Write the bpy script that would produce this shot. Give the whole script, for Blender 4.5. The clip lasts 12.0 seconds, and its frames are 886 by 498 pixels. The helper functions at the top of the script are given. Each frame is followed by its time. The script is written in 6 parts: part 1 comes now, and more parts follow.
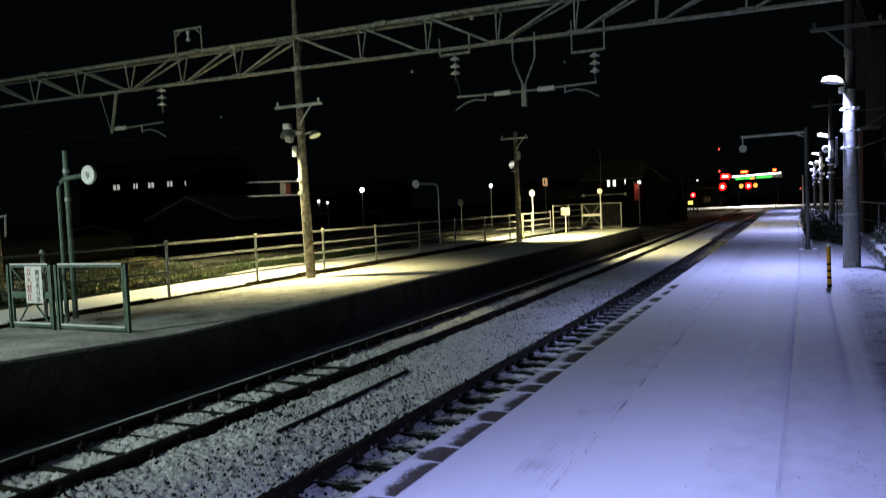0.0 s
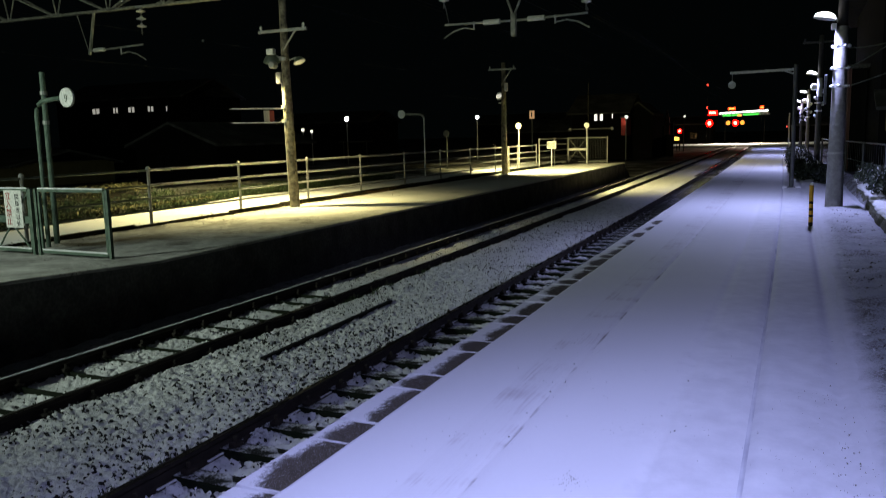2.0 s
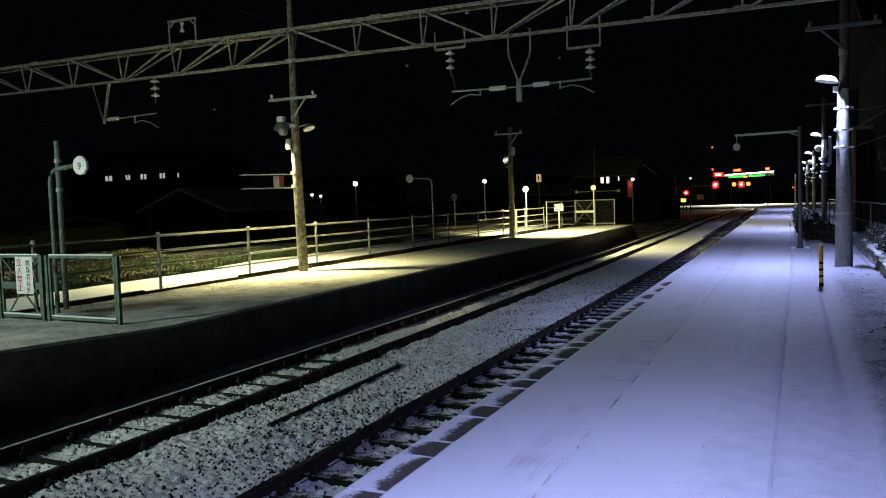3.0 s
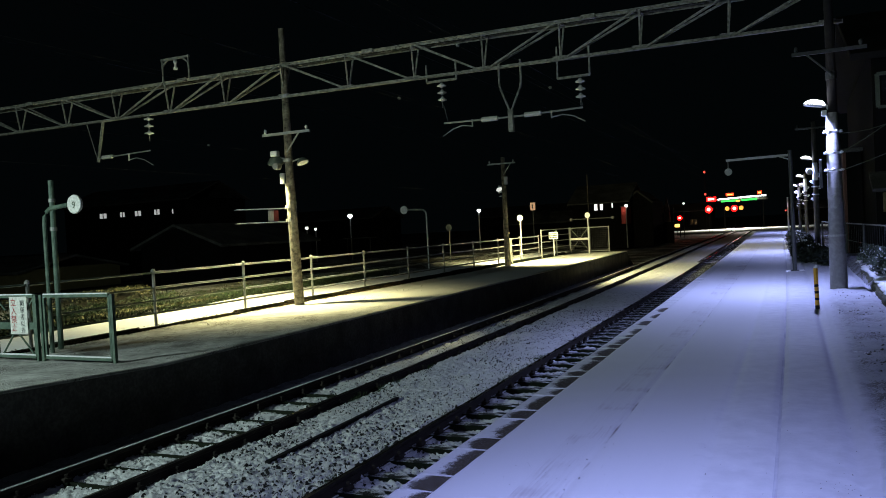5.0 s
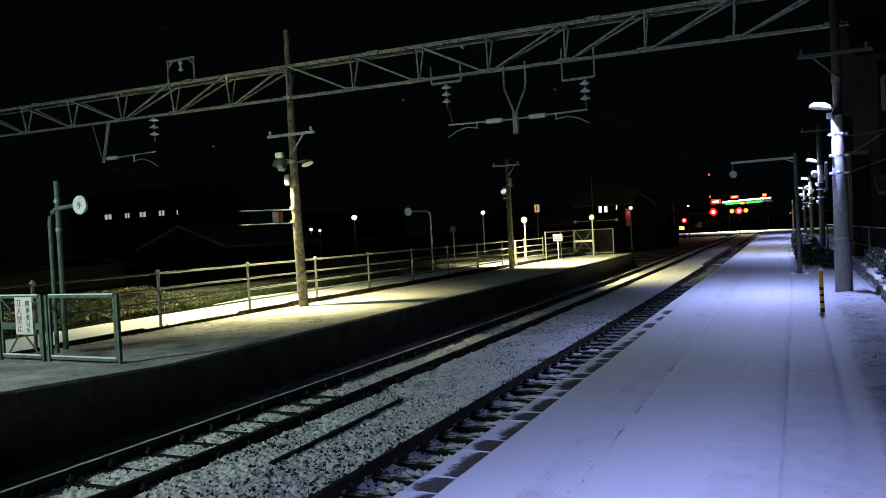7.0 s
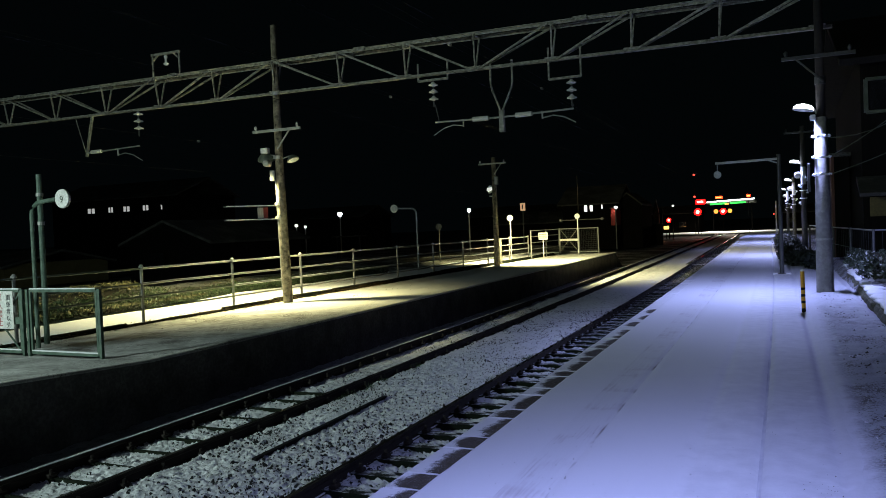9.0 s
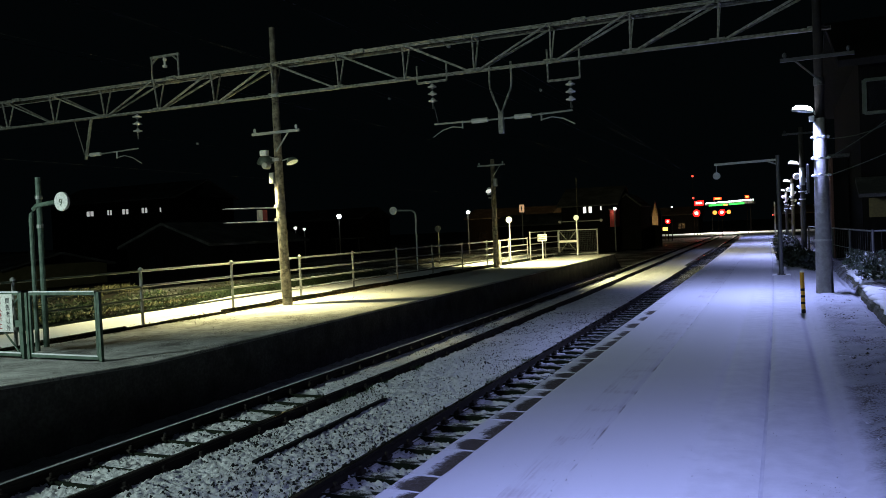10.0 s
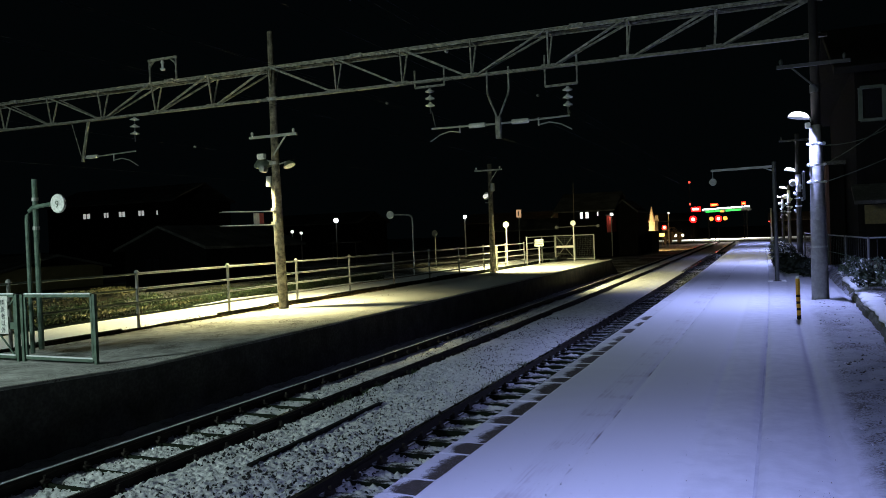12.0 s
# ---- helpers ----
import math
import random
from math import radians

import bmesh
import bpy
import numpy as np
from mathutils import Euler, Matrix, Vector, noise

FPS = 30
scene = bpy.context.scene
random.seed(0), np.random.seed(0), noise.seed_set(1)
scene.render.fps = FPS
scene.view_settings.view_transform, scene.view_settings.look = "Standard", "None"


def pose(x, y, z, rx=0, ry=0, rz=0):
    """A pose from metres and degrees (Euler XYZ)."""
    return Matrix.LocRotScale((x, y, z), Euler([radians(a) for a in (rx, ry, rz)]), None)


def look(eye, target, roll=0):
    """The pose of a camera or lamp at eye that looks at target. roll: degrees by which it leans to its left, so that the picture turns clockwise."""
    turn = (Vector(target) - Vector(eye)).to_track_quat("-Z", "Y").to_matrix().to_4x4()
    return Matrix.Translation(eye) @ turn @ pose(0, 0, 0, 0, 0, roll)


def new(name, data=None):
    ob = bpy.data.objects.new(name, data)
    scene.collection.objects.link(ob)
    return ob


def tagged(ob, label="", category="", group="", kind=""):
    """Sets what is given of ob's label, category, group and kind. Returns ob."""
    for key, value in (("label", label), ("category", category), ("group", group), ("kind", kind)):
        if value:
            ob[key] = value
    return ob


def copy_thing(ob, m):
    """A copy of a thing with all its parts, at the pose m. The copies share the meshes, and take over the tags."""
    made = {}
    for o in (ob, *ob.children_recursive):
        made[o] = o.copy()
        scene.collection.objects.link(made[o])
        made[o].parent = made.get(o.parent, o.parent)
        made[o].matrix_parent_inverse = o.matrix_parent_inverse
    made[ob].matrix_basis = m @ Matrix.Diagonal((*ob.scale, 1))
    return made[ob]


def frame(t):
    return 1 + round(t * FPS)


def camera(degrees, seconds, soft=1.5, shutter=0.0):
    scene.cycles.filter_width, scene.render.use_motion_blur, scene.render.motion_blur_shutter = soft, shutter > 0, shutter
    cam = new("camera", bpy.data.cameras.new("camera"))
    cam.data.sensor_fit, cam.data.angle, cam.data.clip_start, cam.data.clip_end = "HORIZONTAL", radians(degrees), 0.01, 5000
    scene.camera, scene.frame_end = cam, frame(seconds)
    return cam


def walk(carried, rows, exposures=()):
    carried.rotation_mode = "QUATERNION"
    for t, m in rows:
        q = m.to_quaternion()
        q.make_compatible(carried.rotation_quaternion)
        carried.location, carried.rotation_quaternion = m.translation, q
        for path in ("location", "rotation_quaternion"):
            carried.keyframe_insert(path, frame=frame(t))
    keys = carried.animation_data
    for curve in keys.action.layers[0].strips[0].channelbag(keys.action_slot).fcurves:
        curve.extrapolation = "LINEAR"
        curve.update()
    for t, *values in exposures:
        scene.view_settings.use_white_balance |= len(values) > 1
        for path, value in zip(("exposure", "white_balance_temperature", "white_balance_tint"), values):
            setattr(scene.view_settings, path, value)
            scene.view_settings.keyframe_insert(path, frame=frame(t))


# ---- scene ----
PATH = [
    (0.0, pose(0.014, -0.000, 1.563, 86.848, 2.431, 25.262)),
    (0.5, pose(0.013, 0.010, 1.550, 82.913, 2.045, 25.071)),
    (1.0, pose(0.008, 0.015, 1.551, 79.872, 1.619, 24.388)),
    (1.5, pose(0.004, 0.009, 1.556, 79.808, 1.340, 24.221)),
    (2.0, pose(0.003, 0.005, 1.556, 81.851, 1.303, 24.213)),
    (2.5, pose(-0.004, 0.019, 1.548, 84.722, 1.602, 24.336)),
    (3.0, pose(-0.003, 0.017, 1.557, 86.467, 1.791, 24.780)),
    (5.0, pose(0.001, 0.014, 1.568, 88.655, 3.017, 24.399)),
    (5.5, pose(0.006, 0.000, 1.565, 89.113, 2.983, 24.166)),
    (6.0, pose(0.001, 0.003, 1.567, 89.153, 2.891, 24.216)),
    (6.5, pose(-0.000, 0.000, 1.565, 88.983, 2.882, 24.554)),
    (7.0, pose(-0.002, 0.011, 1.568, 88.796, 2.856, 24.699)),
    (7.5, pose(0.002, 0.004, 1.566, 88.843, 2.882, 24.459)),
    (9.5, pose(0.007, 0.010, 1.564, 88.550, 2.282, 23.529)),
    (10.0, pose(-0.004, 0.008, 1.565, 88.706, 2.473, 23.588)),
    (10.5, pose(0.004, 0.008, 1.565, 88.837, 2.619, 23.656)),
    (11.0, pose(0.004, 0.001, 1.566, 88.792, 2.527, 23.432)),
    (11.5, pose(0.005, 0.006, 1.563, 88.769, 2.299, 23.237)),
    (12.0, pose(0.004, 0.005, 1.558, 89.040, 2.140, 23.366)),
]

cam = camera(58.935, 12.0, soft=0.9, shutter=0.5)
walk(cam, PATH, [(0.0, -0.06, 6800, 13), (0.5, -0.10, 7300, 12), (1.0, -0.27, 7200, 12), (1.5, -0.36, 7200, 11), (2.0, -0.32, 7350, 10),
                 (2.5, -0.12, 7600, 8), (3.0, -0.08, 6900, 9), (5.0, -0.06, 6500, 10), (12.0, -0.06, 6500, 10)])

# ---------------------------------------------------------------- light
world = bpy.data.worlds.new("night_sky")
scene.world = world
world.use_nodes = True
wn = world.node_tree.nodes
wn["Background"].inputs[0].default_value = (0.28, 0.50, 0.60, 1)
wn["Background"].inputs[1].default_value = 0.0024
scene.view_settings.exposure = 0.0

COOL = (0.39, 0.455, 0.99)
NEUTRAL = (0.78, 1.0, 0.93)
WARM = (0.97, 0.88, 0.42)


def area_lamp(name, eye, target, watts, colour, size):
    data = bpy.data.lights.new(name, "AREA")
    data.shape, data.size, data.energy, data.color = "DISK", size, watts, colour
    ob = new(name, data)
    ob.matrix_world = look(eye, target)
    return ob


def spot_lamp(name, eye, target, watts, colour, cone, soft=0.12, blend=0.35):
    data = bpy.data.lights.new(name, "SPOT")
    data.energy, data.color, data.shadow_soft_size = watts, colour, soft
    data.spot_size, data.spot_blend = radians(cone), blend
    ob = new(name, data)
    ob.matrix_world = look(eye, target)
    return ob


# platform luminaires of the near platform: y and x of the pole
NEAR_LAMPS = [(0.6, 0.85), (16.8, 0.655), (33.5, 0.64), (50.0, 0.42), (67.0, 0.10)]
for ly, lx in NEAR_LAMPS:
    lamp = spot_lamp("platform_light", (lx - 0.36, ly - 0.02, 3.46), (lx - 0.36, ly, 0), 1900 if ly < 5 else 1050, COOL, 152, 0.12, 0.50 if ly < 5 else 0.35)
    # street optics: long along the platform, short across it
    lamp.matrix_world = pose(lx - 0.36, ly - 0.02, 3.46, 0, 4, 0) @ Matrix.Diagonal((0.46 if ly < 5 else 0.50, 1, 1, 1))
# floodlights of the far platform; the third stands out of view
spot_lamp("flood_light", (-12.48, 16.82, 3.30), (-13.15, 16.9, -0.1), 3650, WARM, 143, 0.08, 0.75)
spot_lamp("flood_light", (-12.10, 33.75, 3.20), (-10.4, 37.4, -0.1), 7000, WARM, 160, 0.1, 1.0)
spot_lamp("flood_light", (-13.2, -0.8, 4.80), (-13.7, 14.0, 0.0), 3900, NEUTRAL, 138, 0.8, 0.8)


# ---------------------------------------------------------------- materials
def nodes_of(name):
    m = bpy.data.materials.new(name)
    m.use_nodes = True
    nt = m.node_tree
    return m, nt, nt.nodes["Principled BSDF"]


def link(nt, a, b):
    nt.links.new(a, b)


def noise_node(nt, scale, detail=4, rough=0.55, coord="Object", stretch=None):
    tc = nt.nodes.new("ShaderNodeTexCoord")
    n = nt.nodes.new("ShaderNodeTexNoise")
    n.inputs["Scale"].default_value = scale
    n.inputs["Detail"].default_value = detail
    n.inputs["Roughness"].default_value = rough
    out = tc.outputs[coord]
    if stretch:
        mp = nt.nodes.new("ShaderNodeMapping")
        mp.inputs["Scale"].default_value = stretch
        link(nt, out, mp.inputs[0])
        out = mp.outputs[0]
    link(nt, out, n.inputs["Vector"])
    return n


def ramp(nt, src, stops):
    r = nt.nodes.new("ShaderNodeValToRGB")
    e = r.color_ramp.elements
    while len(e) < len(stops):
        e.new(0.5)
    for el, (p, c) in zip(e, stops):
        el.position, el.color = p, (c[0], c[1], c[2], 1) if not isinstance(c, (int, float)) else (c, c, c, 1)
    link(nt, src, r.inputs[0])
    return r


def mixed(nt, fac, a, b):
    m = nt.nodes.new("ShaderNodeMix")
    m.data_type = "RGBA"
    if isinstance(fac, (int, float)):
        m.inputs[0].default_value = fac
    else:
        link(nt, fac, m.inputs[0])
    for sock, v in ((m.inputs[6], a), (m.inputs[7], b)):
        if isinstance(v, tuple):
            sock.default_value = (*v, 1)
        else:
            link(nt, v, sock)
    return m.outputs[2]


def bumped(nt, bsdf, src, strength, dist):
    b = nt.nodes.new("ShaderNodeBump")
    b.inputs["Strength"].default_value = strength
    b.inputs["Distance"].default_value = dist
    link(nt, src, b.inputs["Height"])
    link(nt, b.outputs[0], bsdf.inputs["Normal"])
    return b


def grained(name, c1, c2, rough=0.7, metal=0.0, scale=6.0, bump=0.3, dist=0.01, stretch=None, spec=0.4):
    """Two-scale mottled surface."""
    m, nt, b = nodes_of(name)
    n1 = noise_node(nt, scale, 5, 0.6, stretch=stretch)
    n2 = noise_node(nt, scale * 9, 3, 0.6, stretch=stretch)
    r1 = ramp(nt, n1.outputs[0], [(0.3, c1), (0.7, c2)])
    dark = tuple(v * 0.55 for v in c1)
    f = ramp(nt, n2.outputs[0], [(0.42, 0.45), (0.6, 0.0)])
    link(nt, mixed(nt, f.outputs[0], r1.outputs[0], dark), b.inputs["Base Color"])
    rr = ramp(nt, n2.outputs[0], [(0.3, max(0.02, rough - 0.12)), (0.7, min(1, rough + 0.12))])
    link(nt, rr.outputs[0], b.inputs["Roughness"])
    b.inputs["Metallic"].default_value = metal
    b.inputs["Specular IOR Level"].default_value = spec
    bumped(nt, b, n2.outputs[0], bump, dist)
    return m


def glowing(name, colour, strength):
    m, nt, b = nodes_of(name)
    b.inputs["Base Color"].default_value = (*[0.3 * c for c in colour], 1)
    b.inputs["Emission Color"].default_value = (*colour, 1)
    b.inputs["Emission Strength"].default_value = strength
    b.inputs["Roughness"].default_value = 0.4
    return m


def snow_material(name, under, cover=0.9, scale=1.4, tone=(0.80, 0.81, 0.84), grit=0.0, soft=0.06, relief=0.55, steep=0.0):
    """Snow over some ground that shows where the cover is thin. cover: 0 to 1."""
    m, nt, b = nodes_of(name)
    big = noise_node(nt, scale, 6, 0.62)
    fine = noise_node(nt, 55, 4, 0.65)
    mid = noise_node(nt, 9, 5, 0.65)
    tint = ramp(nt, mid.outputs[0], [(0.25, tuple(v * 0.86 for v in tone)), (0.75, tone)])
    # thickness = large drift + middle + fine
    add = nt.nodes.new("ShaderNodeMath")
    add.operation = "MULTIPLY_ADD"
    add.inputs[1].default_value = 0.55
    link(nt, mid.outputs[0], add.inputs[0])
    link(nt, big.outputs[0], add.inputs[2])
    add2 = nt.nodes.new("ShaderNodeMath")
    add2.operation = "MULTIPLY_ADD"
    add2.inputs[1].default_value = 0.45
    link(nt, fine.outputs[0], add2.inputs[0])
    link(nt, add.outputs[0], add2.inputs[2])
    mid_level = 1.35 - 0.75 * cover
    f = ramp(nt, add2.outputs[0], [(0.0, 0.0), (1.0, 1.0)])
    mr = nt.nodes.new("ShaderNodeMapRange")
    mr.inputs["From Min"].default_value = mid_level - soft
    mr.inputs["From Max"].default_value = mid_level + soft
    link(nt, add2.outputs[0], mr.inputs["Value"])
    nt.nodes.remove(f)
    lying = mr.outputs[0]
    if steep:
        # snow slides off steep stone
        geo = nt.nodes.new("ShaderNodeNewGeometry")
        axis = nt.nodes.new("ShaderNodeSeparateXYZ")
        link(nt, geo.outputs["Normal"], axis.inputs[0])
        flat = nt.nodes.new("ShaderNodeMapRange")
        flat.inputs["From Min"].default_value = steep - 0.08
        flat.inputs["From Max"].default_value = steep + 0.08
        link(nt, axis.outputs["Z"], flat.inputs["Value"])
        both = nt.nodes.new("ShaderNodeMath")
        both.operation = "MULTIPLY"
        link(nt, lying, both.inputs[0])
        link(nt, flat.outputs[0], both.inputs[1])
        lying = both.outputs[0]
    ground = ramp(nt, fine.outputs[0], [(0.3, tuple(v * 0.5 for v in under)), (0.7, under)])
    col = mixed(nt, lying, ground.outputs[0], tint.outputs[0])
    if grit:
        g = noise_node(nt, 48, 2, 0.5)
        zone = noise_node(nt, 1.1, 4, 0.6)
        gz = nt.nodes.new("ShaderNodeMath")
        gz.operation = "MULTIPLY_ADD"
        gz.inputs[1].default_value = 1.4
        link(nt, zone.outputs[0], gz.inputs[0])
        link(nt, g.outputs[0], gz.inputs[2])
        gr = nt.nodes.new("ShaderNodeMapRange")
        gr.inputs["From Min"].default_value = 1.52 - grit
        gr.inputs["From Max"].default_value = 1.58 - grit
        gr.inputs["To Max"].default_value = 0.85
        link(nt, gz.outputs[0], gr.inputs["Value"])
        col = mixed(nt, gr.outputs[0], col, (0.07, 0.06, 0.055))
    link(nt, col, b.inputs["Base Color"])
    b.inputs["Roughness"].default_value = 0.75
    b.inputs["Specular IOR Level"].default_value = 0.25
    bumped(nt, b, add2.outputs[0], relief, 0.02)
    return m


def fade_snow_tone(m, axis, x0, x1, pale_tone=(0.76, 0.77, 0.80)):
    """Pale snow before x0 along an axis, the material's own snow past x1, with a ragged soft border."""
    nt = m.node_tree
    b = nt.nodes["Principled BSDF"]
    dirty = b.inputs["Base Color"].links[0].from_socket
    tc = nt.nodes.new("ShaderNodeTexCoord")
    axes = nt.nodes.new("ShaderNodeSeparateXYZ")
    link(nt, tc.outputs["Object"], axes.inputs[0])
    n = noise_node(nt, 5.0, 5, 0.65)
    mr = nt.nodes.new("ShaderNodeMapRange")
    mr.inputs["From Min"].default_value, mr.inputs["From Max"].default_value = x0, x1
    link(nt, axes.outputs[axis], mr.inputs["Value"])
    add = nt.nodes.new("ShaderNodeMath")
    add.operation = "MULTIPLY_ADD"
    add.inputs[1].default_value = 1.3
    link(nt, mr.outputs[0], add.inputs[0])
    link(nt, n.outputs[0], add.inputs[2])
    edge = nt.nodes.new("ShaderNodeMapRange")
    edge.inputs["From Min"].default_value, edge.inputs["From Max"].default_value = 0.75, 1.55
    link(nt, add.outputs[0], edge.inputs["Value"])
    link(nt, mixed(nt, edge.outputs[0], pale_tone, dirty), b.inputs["Base Color"])
    return m


def streaked_snow(name, under, cover, top=(0.77, 0.78, 0.81)):
    """Thin snow worn into streaks along the platform."""
    m, nt, b = nodes_of(name)
    a = noise_node(nt, 1.0, 4, 0.6, stretch=(55, 1.6, 1))
    c = noise_node(nt, 2.2, 4, 0.6)
    add = nt.nodes.new("ShaderNodeMath")
    add.operation = "MULTIPLY_ADD"
    add.inputs[1].default_value = 0.6
    link(nt, a.outputs[0], add.inputs[0])
    link(nt, c.outputs[0], add.inputs[2])
    mr = nt.nodes.new("ShaderNodeMapRange")
    mr.inputs["From Min"].default_value = 1.45 - 0.75 * cover - 0.16
    mr.inputs["From Max"].default_value = 1.45 - 0.75 * cover + 0.10
    link(nt, add.outputs[0], mr.inputs["Value"])
    link(nt, mixed(nt, mr.outputs[0], under, top), b.inputs["Base Color"])
    b.inputs["Roughness"].default_value = 0.75
    bumped(nt, b, add.outputs[0], 0.4, 0.01)
    return m


def coping_material():
    """Brown coping stone with wind-laid snow that thins out towards the platform."""
    m, nt, b = nodes_of("dusted_coping_stone")
    tc = nt.nodes.new("ShaderNodeTexCoord")
    info = nt.nodes.new("ShaderNodeObjectInfo")
    shift = nt.nodes.new("ShaderNodeVectorMath")
    shift.operation = "MULTIPLY_ADD"
    shift.inputs[1].default_value = (37.0, 53.0, 11.0)
    link(nt, info.outputs["Random"], shift.inputs[0])
    link(nt, tc.outputs["Object"], shift.inputs[2])

    def cloud(scale, detail):
        n = nt.nodes.new("ShaderNodeTexNoise")
        n.inputs["Scale"].default_value, n.inputs["Detail"].default_value, n.inputs["Roughness"].default_value = scale, detail, 0.6
        link(nt, shift.outputs[0], n.inputs["Vector"])
        return n.outputs[0]

    def math_node(op, a, c, d=0.0):
        n = nt.nodes.new("ShaderNodeMath")
        n.operation = op
        for k, v in enumerate((a, c, d)):
            if isinstance(v, (int, float)):
                n.inputs[k].default_value = v
            else:
                link(nt, v, n.inputs[k])
        return n.outputs[0]
    axes = nt.nodes.new("ShaderNodeSeparateXYZ")
    link(nt, tc.outputs["Generated"], axes.inputs[0])
    big, mid, fine = cloud(6.0, 3), cloud(38.0, 3), cloud(150.0, 2)
    # bare towards the platform and in the middle of each stone
    hump = math_node("MULTIPLY", axes.outputs["Y"], math_node("SUBTRACT", 1.0, axes.outputs["Y"]))
    v = math_node("MULTIPLY_ADD", hump, 0.8, axes.outputs["X"])
    v = math_node("MULTIPLY_ADD", big, 0.55, v)
    v = math_node("MULTIPLY_ADD", mid, 0.50, v)
    v = math_node("MULTIPLY_ADD", fine, 0.45, v)
    v = math_node("MULTIPLY_ADD", info.outputs["Random"], 0.42, v)
    mr = nt.nodes.new("ShaderNodeMapRange")
    mr.inputs["From Min"].default_value, mr.inputs["From Max"].default_value = 1.43, 1.62
    link(nt, v, mr.inputs["Value"])
    stone = ramp(nt, mid, [(0.3, (0.052, 0.043, 0.032)), (0.7, (0.098, 0.085, 0.064))])
    flecks = ramp(nt, fine, [(0.58, 0.0), (0.68, 0.6)])
    bare = mixed(nt, flecks.outputs[0], stone.outputs[0], (0.42, 0.41, 0.42))
    link(nt, mixed(nt, mr.outputs[0], (0.78, 0.79, 0.82), bare), b.inputs["Base Color"])
    b.inputs["Roughness"].default_value = 0.8
    b.inputs["Specular IOR Level"].default_value = 0.2
    bumped(nt, b, math_node("MULTIPLY_ADD", v, -1.0, fine), 0.5, 0.006)
    return m


SNOW = snow_material("snow", (0.16, 0.15, 0.14), cover=1.15)
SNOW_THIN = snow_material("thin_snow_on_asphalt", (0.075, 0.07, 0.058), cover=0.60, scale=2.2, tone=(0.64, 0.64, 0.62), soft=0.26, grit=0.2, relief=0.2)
fade_snow_tone(SNOW_THIN, "Y", 19.5, 12.0, (0.70, 0.70, 0.69))
SNOW_BALLAST = snow_material("snowy_ballast", (0.03, 0.03, 0.029), cover=0.74, scale=11.0, soft=0.15, steep=0.62, relief=1.1)
SNOW_BALLAST_FAR = snow_material("snow_between_rails", (0.06, 0.06, 0.055), cover=0.9, scale=6)
SNOW_DARK_FIELD = snow_material("patchy_snow_on_soil", (0.05, 0.045, 0.03), cover=0.40, scale=0.35, tone=(0.40, 0.41, 0.40))
SNOW_CAP = snow_material("snow_cap", (0.4, 0.4, 0.4), cover=1.3)
DARK_STONE = grained("dark_wet_stone", (0.010, 0.011, 0.012), (0.035, 0.036, 0.036), 0.8, scale=20, bump=0.4, dist=0.004, spec=0.2)
BARE_STONE = grained("bare_dark_ballast", (0.03, 0.032, 0.032), (0.085, 0.085, 0.08), 0.95, scale=14, bump=0.6, dist=0.02)
PLATFORM_FACE = grained("sooty_concrete_face", (0.08, 0.078, 0.078), (0.19, 0.185, 0.185), 0.95, scale=2.2, bump=0.5, dist=0.01, spec=0.1)
CONCRETE = grained("weathered_concrete", (0.20, 0.20, 0.20), (0.275, 0.273, 0.27), 0.85, scale=1.2, bump=0.12, dist=0.002)
CONCRETE_DARK = grained("grey_lamp_post_concrete", (0.045, 0.045, 0.045), (0.10, 0.098, 0.095), 0.9, scale=5, bump=0.3, dist=0.003)
CONCRETE_WARM = grained("stained_concrete", (0.03, 0.025, 0.016), (0.36, 0.31, 0.22), 0.9, scale=8, bump=0.8, dist=0.008)
STEEL_PAINT = grained("grey_green_painted_steel", (0.055, 0.055, 0.045), (0.38, 0.375, 0.32), 0.7, metal=0.0, scale=12, bump=0.5, dist=0.003)
GALV = grained("galvanised_steel", (0.26, 0.27, 0.26), (0.40, 0.40, 0.38), 0.5, metal=0.5, scale=5, bump=0.15, dist=0.002)
GREEN_PAINT = grained("faded_green_paint", (0.040, 0.075, 0.055), (0.14, 0.20, 0.155), 0.6, scale=9, bump=0.15, dist=0.002)
DARK_STEEL = grained("dark_weathered_steel", (0.05, 0.055, 0.06), (0.10, 0.10, 0.10), 0.6, metal=0.4, scale=4, bump=0.2, dist=0.003)
RAIL_RUST = grained("rusty_rail_web", (0.014, 0.011, 0.009), (0.035, 0.026, 0.02), 0.85, scale=7, bump=0.3, dist=0.003)
RAIL_HEAD = grained("worn_rail_head", (0.018, 0.016, 0.014), (0.035, 0.030, 0.026), 0.26, metal=0.0, scale=3, bump=0.05, dist=0.001, stretch=(1, 0.08, 1), spec=0.5)
WOOD_DARK = grained("creosoted_wood", (0.007, 0.010, 0.007), (0.018, 0.024, 0.015), 0.9, scale=5, bump=0.5, dist=0.006, stretch=(0.25, 3, 1), spec=0.08)
PORCELAIN = grained("dusty_porcelain", (0.48, 0.48, 0.45), (0.62, 0.61, 0.57), 0.35, scale=6, bump=0.1, dist=0.002)
WHITE_ENAMEL = grained("white_enamel", (0.66, 0.66, 0.63), (0.78, 0.78, 0.75), 0.45, scale=3, bump=0.08, dist=0.001)
BLACK_RUBBER = grained("black_plastic", (0.010, 0.010, 0.011), (0.022, 0.022, 0.023), 0.85, spec=0.1, scale=5, bump=0.1, dist=0.001)
YELLOW_PAINT = grained("weathered_yellow_paint", (0.55, 0.27, 0.02), (0.72, 0.38, 0.03), 0.55, scale=8, bump=0.1, dist=0.001)
